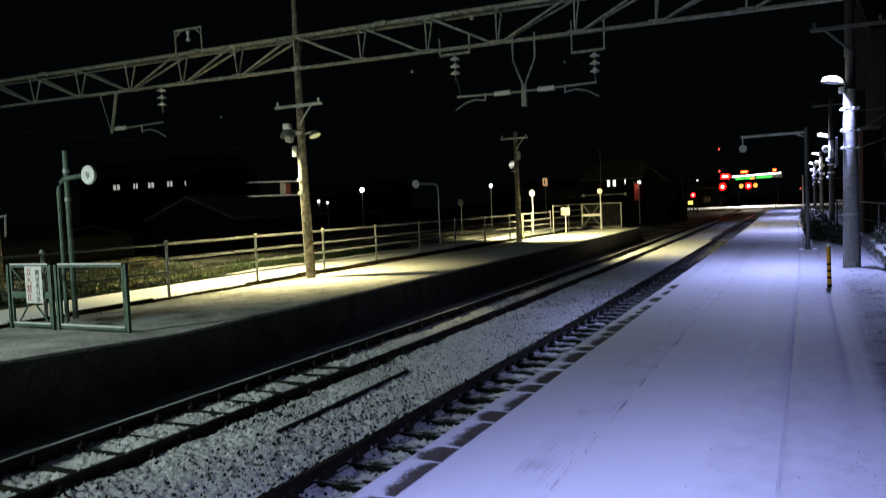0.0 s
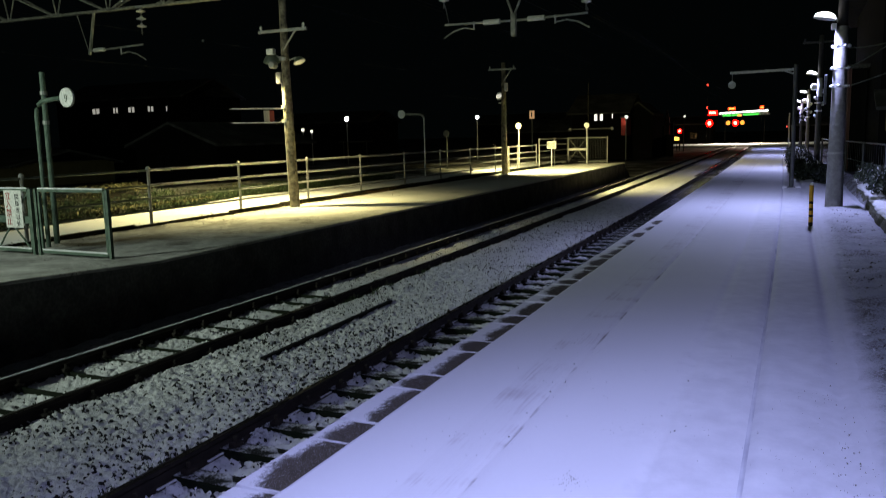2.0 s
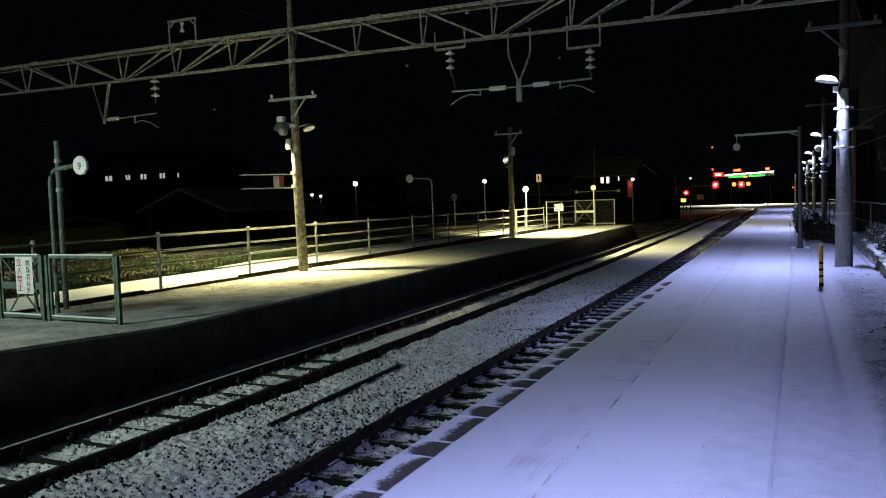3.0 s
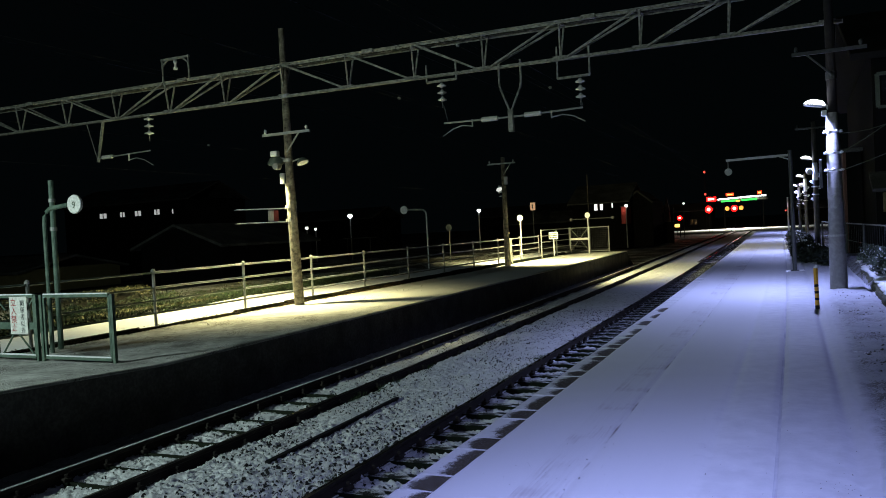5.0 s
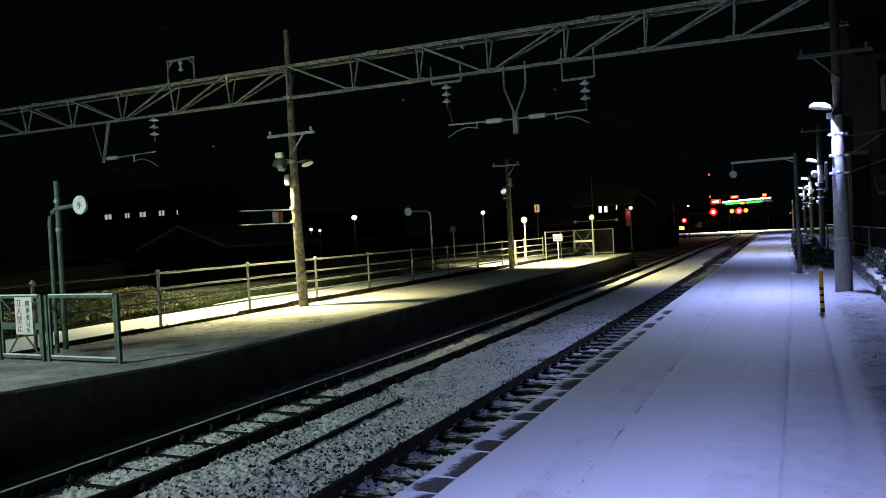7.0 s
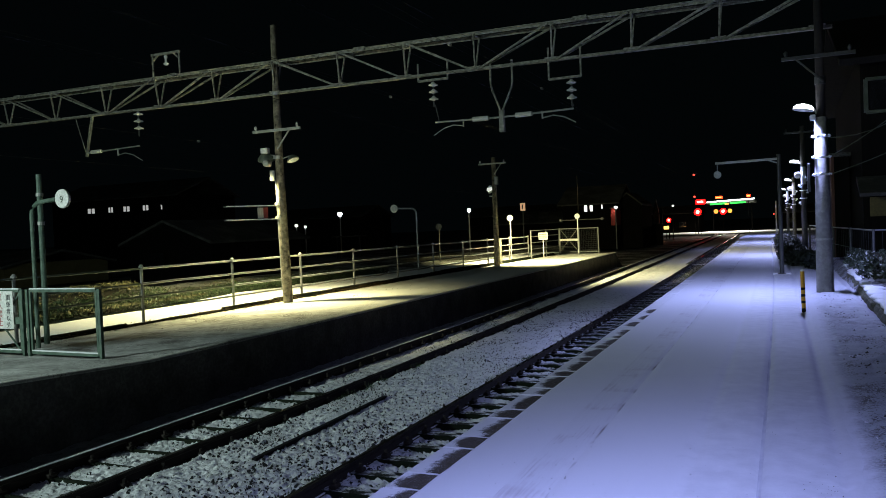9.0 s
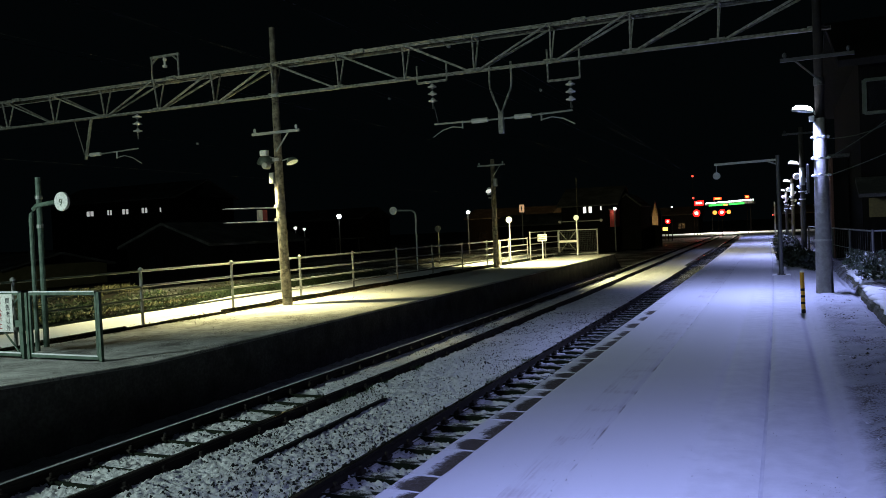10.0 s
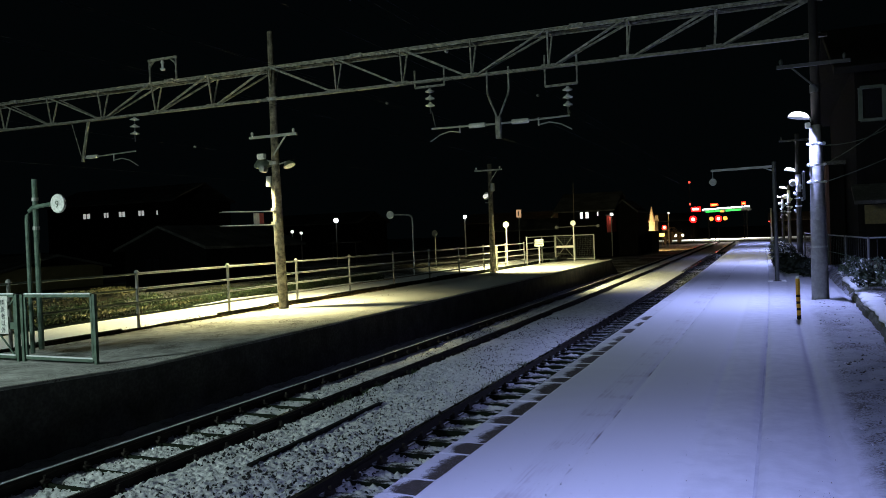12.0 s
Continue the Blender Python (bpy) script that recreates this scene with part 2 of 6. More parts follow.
BLACK_PAINT = grained("black_band_paint", (0.012, 0.012, 0.012), (0.025, 0.023, 0.02), 0.9, spec=0.1, scale=8, bump=0.1, dist=0.001)
RED_PAINT = grained("faded_red_paint", (0.34, 0.025, 0.02), (0.48, 0.05, 0.04), 0.55, scale=5, bump=0.1, dist=0.001)
DARK_RED = grained("dull_red_plate", (0.085, 0.008, 0.007), (0.14, 0.014, 0.012), 0.6, scale=5, bump=0.1, dist=0.001)
LAMP_HOUSING = grained("grey_lamp_housing", (0.09, 0.11, 0.085), (0.16, 0.18, 0.14), 0.5, metal=0.3, scale=6, bump=0.1, dist=0.001)
LED_GLOW = glowing("cool_lamp_glass", (0.80, 0.84, 1.0), 14)
LAMP_GLASS = glowing("pale_lamp_glass", (0.95, 0.97, 0.90), 0.8)


# ---------------------------------------------------------------- mesh helpers
def thing(name, at=(0, 0, 0), label="", category="", group="", kind="", turn=0):
    ob = new(name)
    ob.empty_display_size = 0.1
    ob.matrix_world = pose(*at, 0, 0, turn)
    return tagged(ob, label, category, group, kind)


def part(name, bm, material, parent=None, label="", smooth=False):
    me = bpy.data.meshes.new(name)
    bmesh.ops.recalc_face_normals(bm, faces=bm.faces)
    bm.to_mesh(me)
    bm.free()
    for m in (material if isinstance(material, (list, tuple)) else [material]):
        me.materials.append(m)
    if smooth:
        for p in me.polygons:
            p.use_smooth = True
    ob = new(name, me)
    if parent is not None:
        ob.parent = parent
    if label:
        ob["label"] = label
    return ob


def box(bm, x0, y0, z0, x1, y1, z1, bevel=0.0, mat=0):
    r = bmesh.ops.create_cube(bm, size=1)
    vs = r["verts"]
    for v in vs:
        v.co = Vector((x0 + (v.co.x + 0.5) * (x1 - x0), y0 + (v.co.y + 0.5) * (y1 - y0), z0 + (v.co.z + 0.5) * (z1 - z0)))
    fs = {f for v in vs for f in v.link_faces}
    for f in fs:
        f.material_index = mat
    if bevel:
        es = {e for v in vs for e in v.link_edges}
        bmesh.ops.bevel(bm, geom=list(es), offset=bevel, segments=1, affect="EDGES")
    return vs


def rod(bm, a, b, r, r2=None, n=8, mat=0, caps=True):
    a, b = Vector(a), Vector(b)
    d = b - a
    res = bmesh.ops.create_cone(bm, cap_ends=caps, segments=n, radius1=r, radius2=r if r2 is None else r2, depth=d.length)
    m = Matrix.Translation((a + b) / 2) @ d.to_track_quat("Z", "Y").to_matrix().to_4x4()
    bmesh.ops.transform(bm, matrix=m, verts=res["verts"])
    for f in {f for v in res["verts"] for f in v.link_faces}:
        f.material_index = mat
    return res["verts"]


def bar(bm, a, b, w, h, mat=0):
    """A rectangular bar from a to b, w wide and h high."""
    a, b = Vector(a), Vector(b)
    d = b - a
    r = bmesh.ops.create_cube(bm, size=1)
    up = Vector((0, 0, 1)) if abs(d.normalized().z) < 0.95 else Vector((0, 1, 0))
    s = d.cross(up).normalized()
    u = s.cross(d).normalized()
    for v in r["verts"]:
        c = v.co.copy()
        v.co = (a + b) / 2 + d * c.x + s * (c.y * w) + u * (c.z * h)
    for f in {f for v in r["verts"] for f in v.link_faces}:
        f.material_index = mat
    return r["verts"]


def tube(bm, pts, r, n=8, mat=0):
    pts = [Vector(p) for p in pts]
    rings = []
    for i, p in enumerate(pts):
        d = (pts[min(i + 1, len(pts) - 1)] - pts[max(i - 1, 0)]).normalized()
        ref = Vector((0, 0, 1)) if abs(d.z) < 0.9 else Vector((1, 0, 0)) if abs(d.x) < 0.5 else Vector((0, 1, 0))
        s = d.cross(ref).normalized()
        u = s.cross(d)
        rings.append([bm.verts.new(p + (s * math.cos(k * math.tau / n) + u * math.sin(k * math.tau / n)) * r) for k in range(n)])
    for a, b in zip(rings, rings[1:]):
        for k in range(n):
            f = bm.faces.new((a[k], a[(k + 1) % n], b[(k + 1) % n], b[k]))
            f.material_index = mat
    for ring in (rings[0], rings[-1]):
        f = bm.faces.new(ring)
        f.material_index = mat


def lathe(bm, prof, at=(0, 0, 0), n=16, turn=None, mat=0):
    """Turned body from (radius, height) pairs about z."""
    m = Matrix.Translation(at) @ (turn or Matrix.Identity(4))
    rings = [[bm.verts.new(m @ Vector((r * math.cos(k * math.tau / n), r * math.sin(k * math.tau / n), z))) for k in range(n)] for r, z in prof]
    for a, b in zip(rings, rings[1:]):
        for k in range(n):
            f = bm.faces.new((a[k], a[(k + 1) % n], b[(k + 1) % n], b[k]))
            f.material_index = mat
    for ring in (rings[0], rings[-1]):
        f = bm.faces.new(ring)
        f.material_index = mat


def B():
    return bmesh.new()


def bend(y):
    """Sideways drift of the gently curving line at y."""
    yy = min(max(y, -12.0), 80.0)
    c = -0.402e-3 * yy ** 2 + 0.238e-5 * yy ** 3
    return c - 0.0186 * max(0.0, y - 80.0)


def heading(y):
    return math.degrees(math.atan2(-(bend(y + 0.5) - bend(y - 0.5)), 1.0))


def sheet(name, xs, ys, height, material, label="", category="", kind="structure", follow=True, smooth=True):
    """A height field over the plan."""
    verts, faces = [], []
    nx = len(xs)
    for y in ys:
        c = bend(y) if follow else 0
        for x in xs:
            verts.append((x + c, y, height(x, y)))
    for j in range(len(ys) - 1):
        for i in range(nx - 1):
            a = j * nx + i
            faces.append((a, a + 1, a + nx + 1, a + nx))
    me = bpy.data.meshes.new(name)
    me.from_pydata(verts, [], faces)
    me.materials.append(material)
    me.polygons.foreach_set("use_smooth", [smooth] * len(faces))
    return tagged(new(name, me), label, category, "", kind)


def steps(a, b, s):
    n = max(1, round((b - a) / s))
    return [a + (b - a) * i / n for i in range(n + 1)]


Z_RAIL, Z_FAR = -0.839, -0.147
X_A, X_B, X_C, X_D = -7.468, -6.401, -4.255, -3.188
X_EDGE, X_COPE, X_FAR = -2.30, -2.05, -8.44
Y_GANTRY = 17.0


def sag(x):
    """Height that the gantry, not quite level, gains or loses at x."""
    return 0.018 - 0.0067 * (x + 12.0)


noise.seed_set(4)


def fbm(x, y, s):
    return noise.fractal(Vector((x * s, y * s, 3.7)), 1.0, 2.0, 4)


# ---------------------------------------------------------------- ground, platforms, track bed
def build_ground():
    def h(x, y):
        return -1.16 + 0.05 * fbm(x, y, 0.15)
    xs = [-900, -400, -200, -120, -80, -60, -50, -42, -36, -30, -26, -22, -18, -15, -12, -9, -6, -3, 0, 3, 6, 10, 20, 40, 100, 300, 900]
    ys = [-300, -100, -40, -15, -5, 5, 15, 25, 35, 45, 55, 65, 75, 85, 100, 115, 130, 145, 160, 200, 300, 600, 1500]
    sheet("ground", xs, ys, h, SNOW_DARK_FIELD, "dark field under patchy snow", "ground", follow=False)


def bed_height(x, y):
    """Snow settled on crushed stone: rounded clumps over a gently uneven bed."""
    d = noise.voronoi(Vector((x * 25, y * 25, 0.6 * fbm(x, y, 5))))[0][0]
    z = -0.985 + 0.03 * fbm(x, y, 1.3) + 0.055 * (0.42 - d) + 0.018 * fbm(x, y, 11)
    if X_B + 0.16 < x < X_C - 0.13:
        z += 0.06
    elif X_C + 0.10 < x < X_D:
        z += -0.012 + 0.02 * fbm(x, y, 3.1)
    return z


def build_bed():
    rng = random.Random(5)

    def h(x, y):
        return bed_height(x, y) + rng.uniform(-0.006, 0.006)
    for xs, ys, lab in ((0.018, steps(1.8, 9, 0.020), "round the rails"), (0.024, steps(9, 14, 0.028), "a little way along"), (0.04, steps(14, 28, 0.05), "farther along the line")):
        sheet("ballast_bed", steps(-7.74, -2.5, xs), ys, h, SNOW_BALLAST, "snow-dusted crushed stone ballast " + lab, "ballast", "stuff", smooth=True)
    sheet("ballast_bed", steps(-7.74, -2.5, 0.07), steps(28, 45, 0.10), h, SNOW_BALLAST_FAR, "snow-dusted crushed stone ballast by the platform end", "ballast", "stuff")
    sheet("ballast_bed", steps(-7.9, -2.5, 0.4), steps(45, 126, 0.5), lambda x, y: -0.97 + 0.02 * fbm(x, y, 0.7), SNOW_BALLAST_FAR, "snow-covered track bed in the distance", "ballast", "stuff")
    sheet("ballast_bed", steps(-7.74, -2.5, 0.3), steps(-12, 1.8, 0.3), lambda x, y: -0.985, SNOW_BALLAST, "snow-dusted track bed behind", "ballast", "stuff")
    sheet("ballast_shoulder", steps(-8.7, -7.735, 0.06), steps(-12, 45, 0.12), lambda x, y: -1.0 + rng.uniform(-0.02, 0.02), WALL_FOOT, "thinly snowed stone ballast at the foot of the platform face", "ballast", "stuff")
    # Dark strip stands in for the platform's shade on the near track.
    sheet("ballast_shoulder", steps(X_C + 0.07, -2.5, 0.05), steps(13.5, 60, 0.12), lambda x, y: -1.02 + 0.05 * min(1.0, (y - 13.5) / 4) + rng.uniform(-0.012, 0.012), SHADED_SHOULDER, "dark stone ballast with the shade of the near platform put into its colour", "ballast", "stuff")


def build_bare_stones():
    """Single dark stones that stick out of the snow between and beside the rails."""
    rng = np.random.default_rng(29)
    verts, faces = [], []
    for x0, x1, y0, y1, per in ((-6.26, -4.38, 1.9, 9, 560), (-6.26, -4.38, 9, 13, 480), (-6.26, -4.38, 13, 22, 330), (-7.32, -6.52, 3.5, 12, 230), (-7.32, -6.52, 12, 24, 300), (-4.16, -3.34, 1.9, 9, 300), (-4.16, -3.34, 9, 18, 200)):
        n = int((x1 - x0) * (y1 - y0) * per)
        for x, y, keep in zip(rng.uniform(x0, x1, n), rng.uniform(y0, y1, n), rng.uniform(0, 1, n)):
            if keep > 0.55 + 0.9 * fbm(x, y, 0.9):
                continue
            r, turn, e = (0.006 + 0.026 * rng.random() ** 1.8) * (1.0 if y < 9 else 0.68), rng.uniform(-0.7, 0.9), rng.uniform(0.35, 0.85)
            c, sn, z = math.cos(turn), math.sin(turn), bed_height(x, y) + 0.004
            i, x = len(verts), x + bend(y)
            for k in range(5):
                a, rr = k * math.tau / 5 + rng.uniform(-0.4, 0.4), r * rng.uniform(0.75, 1.2)
                px, py = rr * math.cos(a), rr * e * math.sin(a)
                verts.append((x + px * c - py * sn, y + px * sn + py * c, z - 0.014))
            for k in (0, 2):
                px, py = r * 0.4 * math.cos(k), r * 0.35 * math.sin(k * 2.0)
                verts.append((x + px, y + py, z + r * rng.uniform(0.35, 0.7)))
            faces += [(i, i + 1, i + 5), (i + 1, i + 2, i + 6, i + 5), (i + 2, i + 3, i + 6), (i + 3, i + 4, i + 5, i + 6), (i + 4, i, i + 5)]
    me = bpy.data.meshes.new("bare_stones")
    me.from_pydata(verts, [], faces)
    me.materials.append(DARK_STONE)
    tagged(new("bare_stones", me), "dark wet stones poking out of the snow on the track bed", "stones", "", "stuff")


def rail_profile(bm, x, ys, base):
    prof = [(-0.063, 0), (0.063, 0), (0.063, 0.012), (0.010, 0.028), (0.008, 0.10), (0.032, 0.115), (0.032, 0.150), (-0.032, 0.150), (-0.032, 0.115), (-0.008, 0.10), (-0.010, 0.028), (-0.063, 0.012)]
    rings = [[bm.verts.new((x + bend(y) + px, y, base + pz)) for px, pz in prof] for y in ys]
    n = len(prof)
    for a, b in zip(rings, rings[1:]):
        for k in range(n):
            f = bm.faces.new((a[k], a[(k + 1) % n], b[(k + 1) % n], b[k]))
            f.material_index = 1 if k == 6 else 0
    bm.faces.new(rings[0])
    bm.faces.new(rings[-1])


def build_track(name, xl, xr, label, sleeper_mat, first, pitch, top, snowy):
    t = thing(name, (0, 0, 0), label, "railway track", "", "structure")
    for x in (xl, xr):
        bm = B()
        rail_profile(bm, x, steps(-12, 126, 1.5), Z_RAIL - 0.15)
        part("rail", bm, [RAIL_RUST, RAIL_HEAD], t)
    bm = B()
    if snowy:
        box(bm, -0.98, -0.10, -0.14, 0.98, 0.10, -0.075, 0.012)
        for x0, x1, w0, w1 in ((-0.50, 0.20, 0.026, 0.014), (0.56, 0.92, 0.036, 0.014)):
            v = [bm.verts.new((x, y, z)) for x, w in ((x0, w0), (x1, w1)) for y, z in ((-w, -0.06), (w, -0.06), (w * 0.7, 0.006), (-w * 0.7, 0.006))]
            for q in ((0, 1, 2, 3), (4, 5, 6, 7), (0, 1, 5, 4), (1, 2, 6, 5), (2, 3, 7, 6), (3, 0, 4, 7)):
                bm.faces.new([v[k] for k in q])
        for x0, x1 in ((-0.49, -0.36), (0.57, 0.70)):
            box(bm, x0, -0.05, -0.07, x1, 0.05, 0.010, 0.012)
    else:
        box(bm, -0.98, -0.10, -0.14, 0.98, 0.10, 0, 0.012)
    bm.normal_update()
    for f in bm.faces:
        f.material_index = 1 if f.normal.z > 0.7 and f.calc_area() > 0.1 else 0
    me = part("sleeper", bm, [sleeper_mat, SNOW_BALLAST if snowy else SLEEPER_SNOW], t)
    plain = None
    if snowy:
        bm = B()
        box(bm, -0.98, -0.10, -0.14, 0.98, 0.10, -0.062, 0.012)
        spare = part("sleeper", bm, SNOW_BALLAST_FAR, t)
        plain = spare.data
        spare.matrix_basis = pose((xl + xr) / 2, first - pitch, top, 0, 0, 0)
    bm = B()
    for s in (-1, 1):
        for o in (-0.105, 0.105):
            box(bm, s * 0.5335 + o - 0.04, -0.055, 0, s * 0.5335 + o + 0.04, 0.055, 0.045, 0.01)
            rod(bm, (s * 0.5335 + o, 0, 0.04), (s * 0.5335 + o, 0, 0.085), 0.018, n=6)
    clip = part("fastening", bm, RAIL_RUST, me)
    k, y = 0, first
    rng = random.Random(9)
    while y < 80 and k < 148:
        ob = me if k == 0 else new("sleeper", plain if plain and y > 11 else me.data)
        ob.parent = t
        ob.matrix_basis = pose((xl + xr) / 2 + bend(y) + rng.uniform(-0.02, 0.02), y, top + rng.uniform(-0.006, 0.006), 0, 0, heading(y) + rng.uniform(-0.8, 0.8))
        if 0 < k < 40:
            c = new("fastening", clip.data)
            c.parent = ob
        k += 1
        y += pitch
    return t


def build_rail_details():
    """Snow caught on the rail foot, and weeds beside the rail."""
    rng = random.Random(44)
    bm = B()
    y = 1.9
    while y < 22:
        ln = rng.uniform(0.2, 0.36)
        bar(bm, (X_C + 0.052 + bend(y), y, -0.974), (X_C + 0.052 + bend(y + ln), y + ln, -0.974), 0.020, 0.012)
        y += 0.55
    ys = steps(1.0, 70, 1.5)
    for a, c in zip(ys, ys[1:]):
        bar(bm, (X_A + bend(a), a, Z_RAIL + 0.002), (X_A + bend(c), c, Z_RAIL + 0.002), 0.036, 0.010)
    tagged(part("snow_on_rails", bm, SNOW_CAP, None), "lines of snow caught on the rusty rails", "snow", "", "stuff")
    rows = np.random.default_rng(3)
    verts, faces = [], []
    for k in range(34):
        cy, cx = rows.uniform(2.0, 15.0), X_C - rows.uniform(0.10, 0.2)
        if k % 4 == 0:
            cx = X_B + rows.uniform(0.1, 0.25)
        for j in range(26):
            a, h = rows.uniform(0, 6.28), rows.uniform(0.04, 0.10)
            x, yy = cx + bend(cy) + rows.normal() * 0.045, cy + rows.normal() * 0.10
            n = len(verts)
            dx, dy = 0.006 * math.cos(a), 0.006 * math.sin(a)
            verts += [(x - dx, yy - dy, -0.95), (x + dx, yy + dy, -0.95), (x + rows.normal() * 0.03, yy + rows.normal() * 0.03, -0.94 + h)]
            faces.append((n, n + 1, n + 2))
    me = bpy.data.meshes.new("weeds")
    me.from_pydata(verts, [], faces)
    me.materials.append(WEED)
    tagged(new("weeds", me), "small green weeds growing beside the rail", "weeds", "", "stuff")


def build_duct():
    d = thing("cable_duct", (0, 0, 0), "dark cable duct lying on the ballast between the tracks", "cable duct")
    for y0, y1 in ((7.05, 8.6), (8.63, 10.35)):
        bm = B()
        bar(bm, (-5.485 - 0.030 * (y0 - 7.05), y0, -0.925), (-5.485 - 0.030 * (y1 - 7.05), y1, -0.925), 0.06, 0.07)
        part("duct_length", bm, BLACK_RUBBER, d)


def build_near_platform():
    p = thing("platform_near", (0, 0, 0), "snow-covered station platform with a stone edge", "platform", "", "structure")
    rng = random.Random(3)

    def h(x, y):
        z = 0.024 + 0.008 * fbm(x, y, 0.5) + 0.004 * fbm(x, y, 4)
        if x < X_COPE + 0.01:
            return -0.02
        for cx, w, d in ((-1.28, 0.03, 0.007), (-0.171, 0.024, 0.022), (-0.567, 0.03, 0.012), (0.282, 0.035, 0.024)):
            z -= d * math.exp(-((x - cx - 0.012 * fbm(0, y, 0.3)) / w) ** 2)
        z += 0.008 * math.exp(-((x - 0.62) / 0.07) ** 2)
        if -1.57 < x < -1.29:
            z += 0.0016 * max(0.0, min(1.0, 0.5 + 1.5 * fbm(x, y, 0.8))) * math.sin((x + 1.57) / 0.28 * math.tau * 6)
        return z
    ys = steps(-10, 14, 0.09) + steps(14.2, 40, 0.3) + steps(41, 82, 1.0)
    for x0, x1, st, m, nm, lab in ((X_COPE + 0.004, -1.57, 0.045, DECK, "snow_deck", "trodden snow over platform paving"),
                                   (-1.57, -1.288, 0.0175, TACTILE, "tactile_strip", "ribbed tactile paving just showing through thin snow"),
                                   (-1.288, -1.272, 0.008, GROOVE, "paving_joint", "dark paving joint cut through the snow"),
                                   (-1.272, -0.182, 0.030, DECK, "snow_deck", "trodden snow over platform paving"),
                                   (-0.182, -0.158, 0.008, RUT, "wheel_rut", "faint rut pressed into the snow"),
                                   (-0.158, 0.82, 0.030, DECK, "snow_deck", "trodden snow over platform paving")):
        xs = steps(x0, x1, st)
        if x0 < -2:
            xs = [x0, x0 + 0.016, x0 + 0.03] + xs[1:]
        sheet(nm, xs, ys, h, m, lab).parent = p
    bm = B()
    for a, b in zip(steps(-10, 82, 2), steps(-10, 82, 2)[1:]):
        va = [(X_EDGE + 0.02 + bend(a), a, -1.2), (X_EDGE + 0.02 + bend(a), a, -0.13), (1.3, a, -0.13), (1.3, a, -1.2)]
        vb = [(X_EDGE + 0.02 + bend(b), b, -1.2), (X_EDGE + 0.02 + bend(b), b, -0.13), (1.3, b, -0.13), (1.3, b, -1.2)]
        A = [bm.verts.new(v) for v in va]
        C = [bm.verts.new(v) for v in vb]
        for k in range(3):
            bm.faces.new((A[k], A[k + 1], C[k + 1], C[k]))
    part("platform_body", bm, PLATFORM_FACE, p, "sooty concrete platform wall")
    return p


def build_coping(p):
    """Edge stones, alternately long and short, snow-covered towards the track, with snow packed in their joints."""
    rng = random.Random(12)
    stones = []
    for ln in (0.59, 0.30):
        bm = B()
        box(bm, X_EDGE, 0.004, -0.14, X_COPE + 0.02, ln + 0.006, 0.0, 0.010)
        stones.append(part("coping_stone", bm, COPE_DUST, p))
    # farther along the snow lies unbroken on the edge
    snowed = []
    for st in stones:
        snowed.append(st.data.copy())
        snowed[-1].materials[0] = COPE_SNOWED
    y, k = -0.02, 0
    joints = B()
    while y < 82 and k < 186:
        st = stones[k % 2]
        ob = st if k < 2 else new("coping_stone", snowed[k % 2] if y + rng.uniform(-2.5, 2.5) > 13.5 else st.data)
        ob.parent = p
        ob.matrix_basis = pose(bend(y), y, rng.uniform(-0.002, 0.001), 0, rng.uniform(-0.12, 0.12), heading(y))
        if y < 12:
            n = 7
            for q in range(n):
                a, b = q / n, (q + 1) / n
                w = rng.uniform(0.008, 0.017)
                xa, xb = X_EDGE + 0.012 + a * 0.255 + bend(y), X_EDGE + 0.012 + b * 0.255 + bend(y)
                bar(joints, (xa, y + rng.uniform(-0.002, 0.002), -0.006), (xb, y + rng.uniform(-0.002, 0.002), -0.006), w, rng.uniform(0.014, 0.02))
        y += 0.60 if k % 2 == 0 else 0.31
        k += 1
    part("joint_snow", joints, SNOW, p, "thin lines of snow packed in the joints")


GRIT_SPOTS = [(0.35, 3.46, 90, 0.06), (0.27, 3.75, 40, 0.10), (0.15, 4.82, 26, 0.06), (-0.88, 3.27, 50, 0.05), (-0.92, 3.93, 16, 0.06), (0.05, 3.82, 14, 0.08),
              (-0.72, 4.12, 10, 0.07), (-0.48, 4.05, 10, 0.06), (-0.2, 3.25, 8, 0.03), (0.28, 4.35, 24, 0.14), (0.4, 4.0, 30, 0.16), (-0.3, 3.7, 40, 0.5), (0.1, 6.0, 60, 0.9), (-0.6, 5.0, 40, 0.5), (-1.45, 3.6, 40, 0.2), (-1.42, 4.6, 40, 0.25), (-1.4, 5.6, 30, 0.2), (-0.88, 3.27, 60, 0.03), (0.45, 3.2, 120, 0.10), (0.3, 3.9, 60, 0.2)]


def scatter(name, spots, top, r0, r1, material, label):
    """Small four-sided chips strewn round spots (x, y, count, spread x, spread y)."""
    rng = np.random.default_rng(17)
    verts, faces = [], []
    for cx, cy, n, sx, sy in spots:
        for k in range(n):
            x, y = cx + rng.normal() * sx, cy + rng.normal() * sy
            r = rng.uniform(r0, r1)
            z = top(x, y)
            i = len(verts)
            for a in range(4):
                w = a * math.tau / 4 + rng.uniform(0, 1)
                verts.append((x + r * math.cos(w) * rng.uniform(0.7, 1.5), y + r * math.sin(w) * rng.uniform(0.7, 1.5), z - 0.003))
            verts.append((x, y, z + r * 0.7))
            faces += [(i + a, i + (a + 1) % 4, i + 4) for a in range(4)]
    me = bpy.data.meshes.new(name)
    me.from_pydata(verts, [], faces)
    me.materials.append(material)
    tagged(new(name, me), label, name.replace("_", " "), "", "stuff")


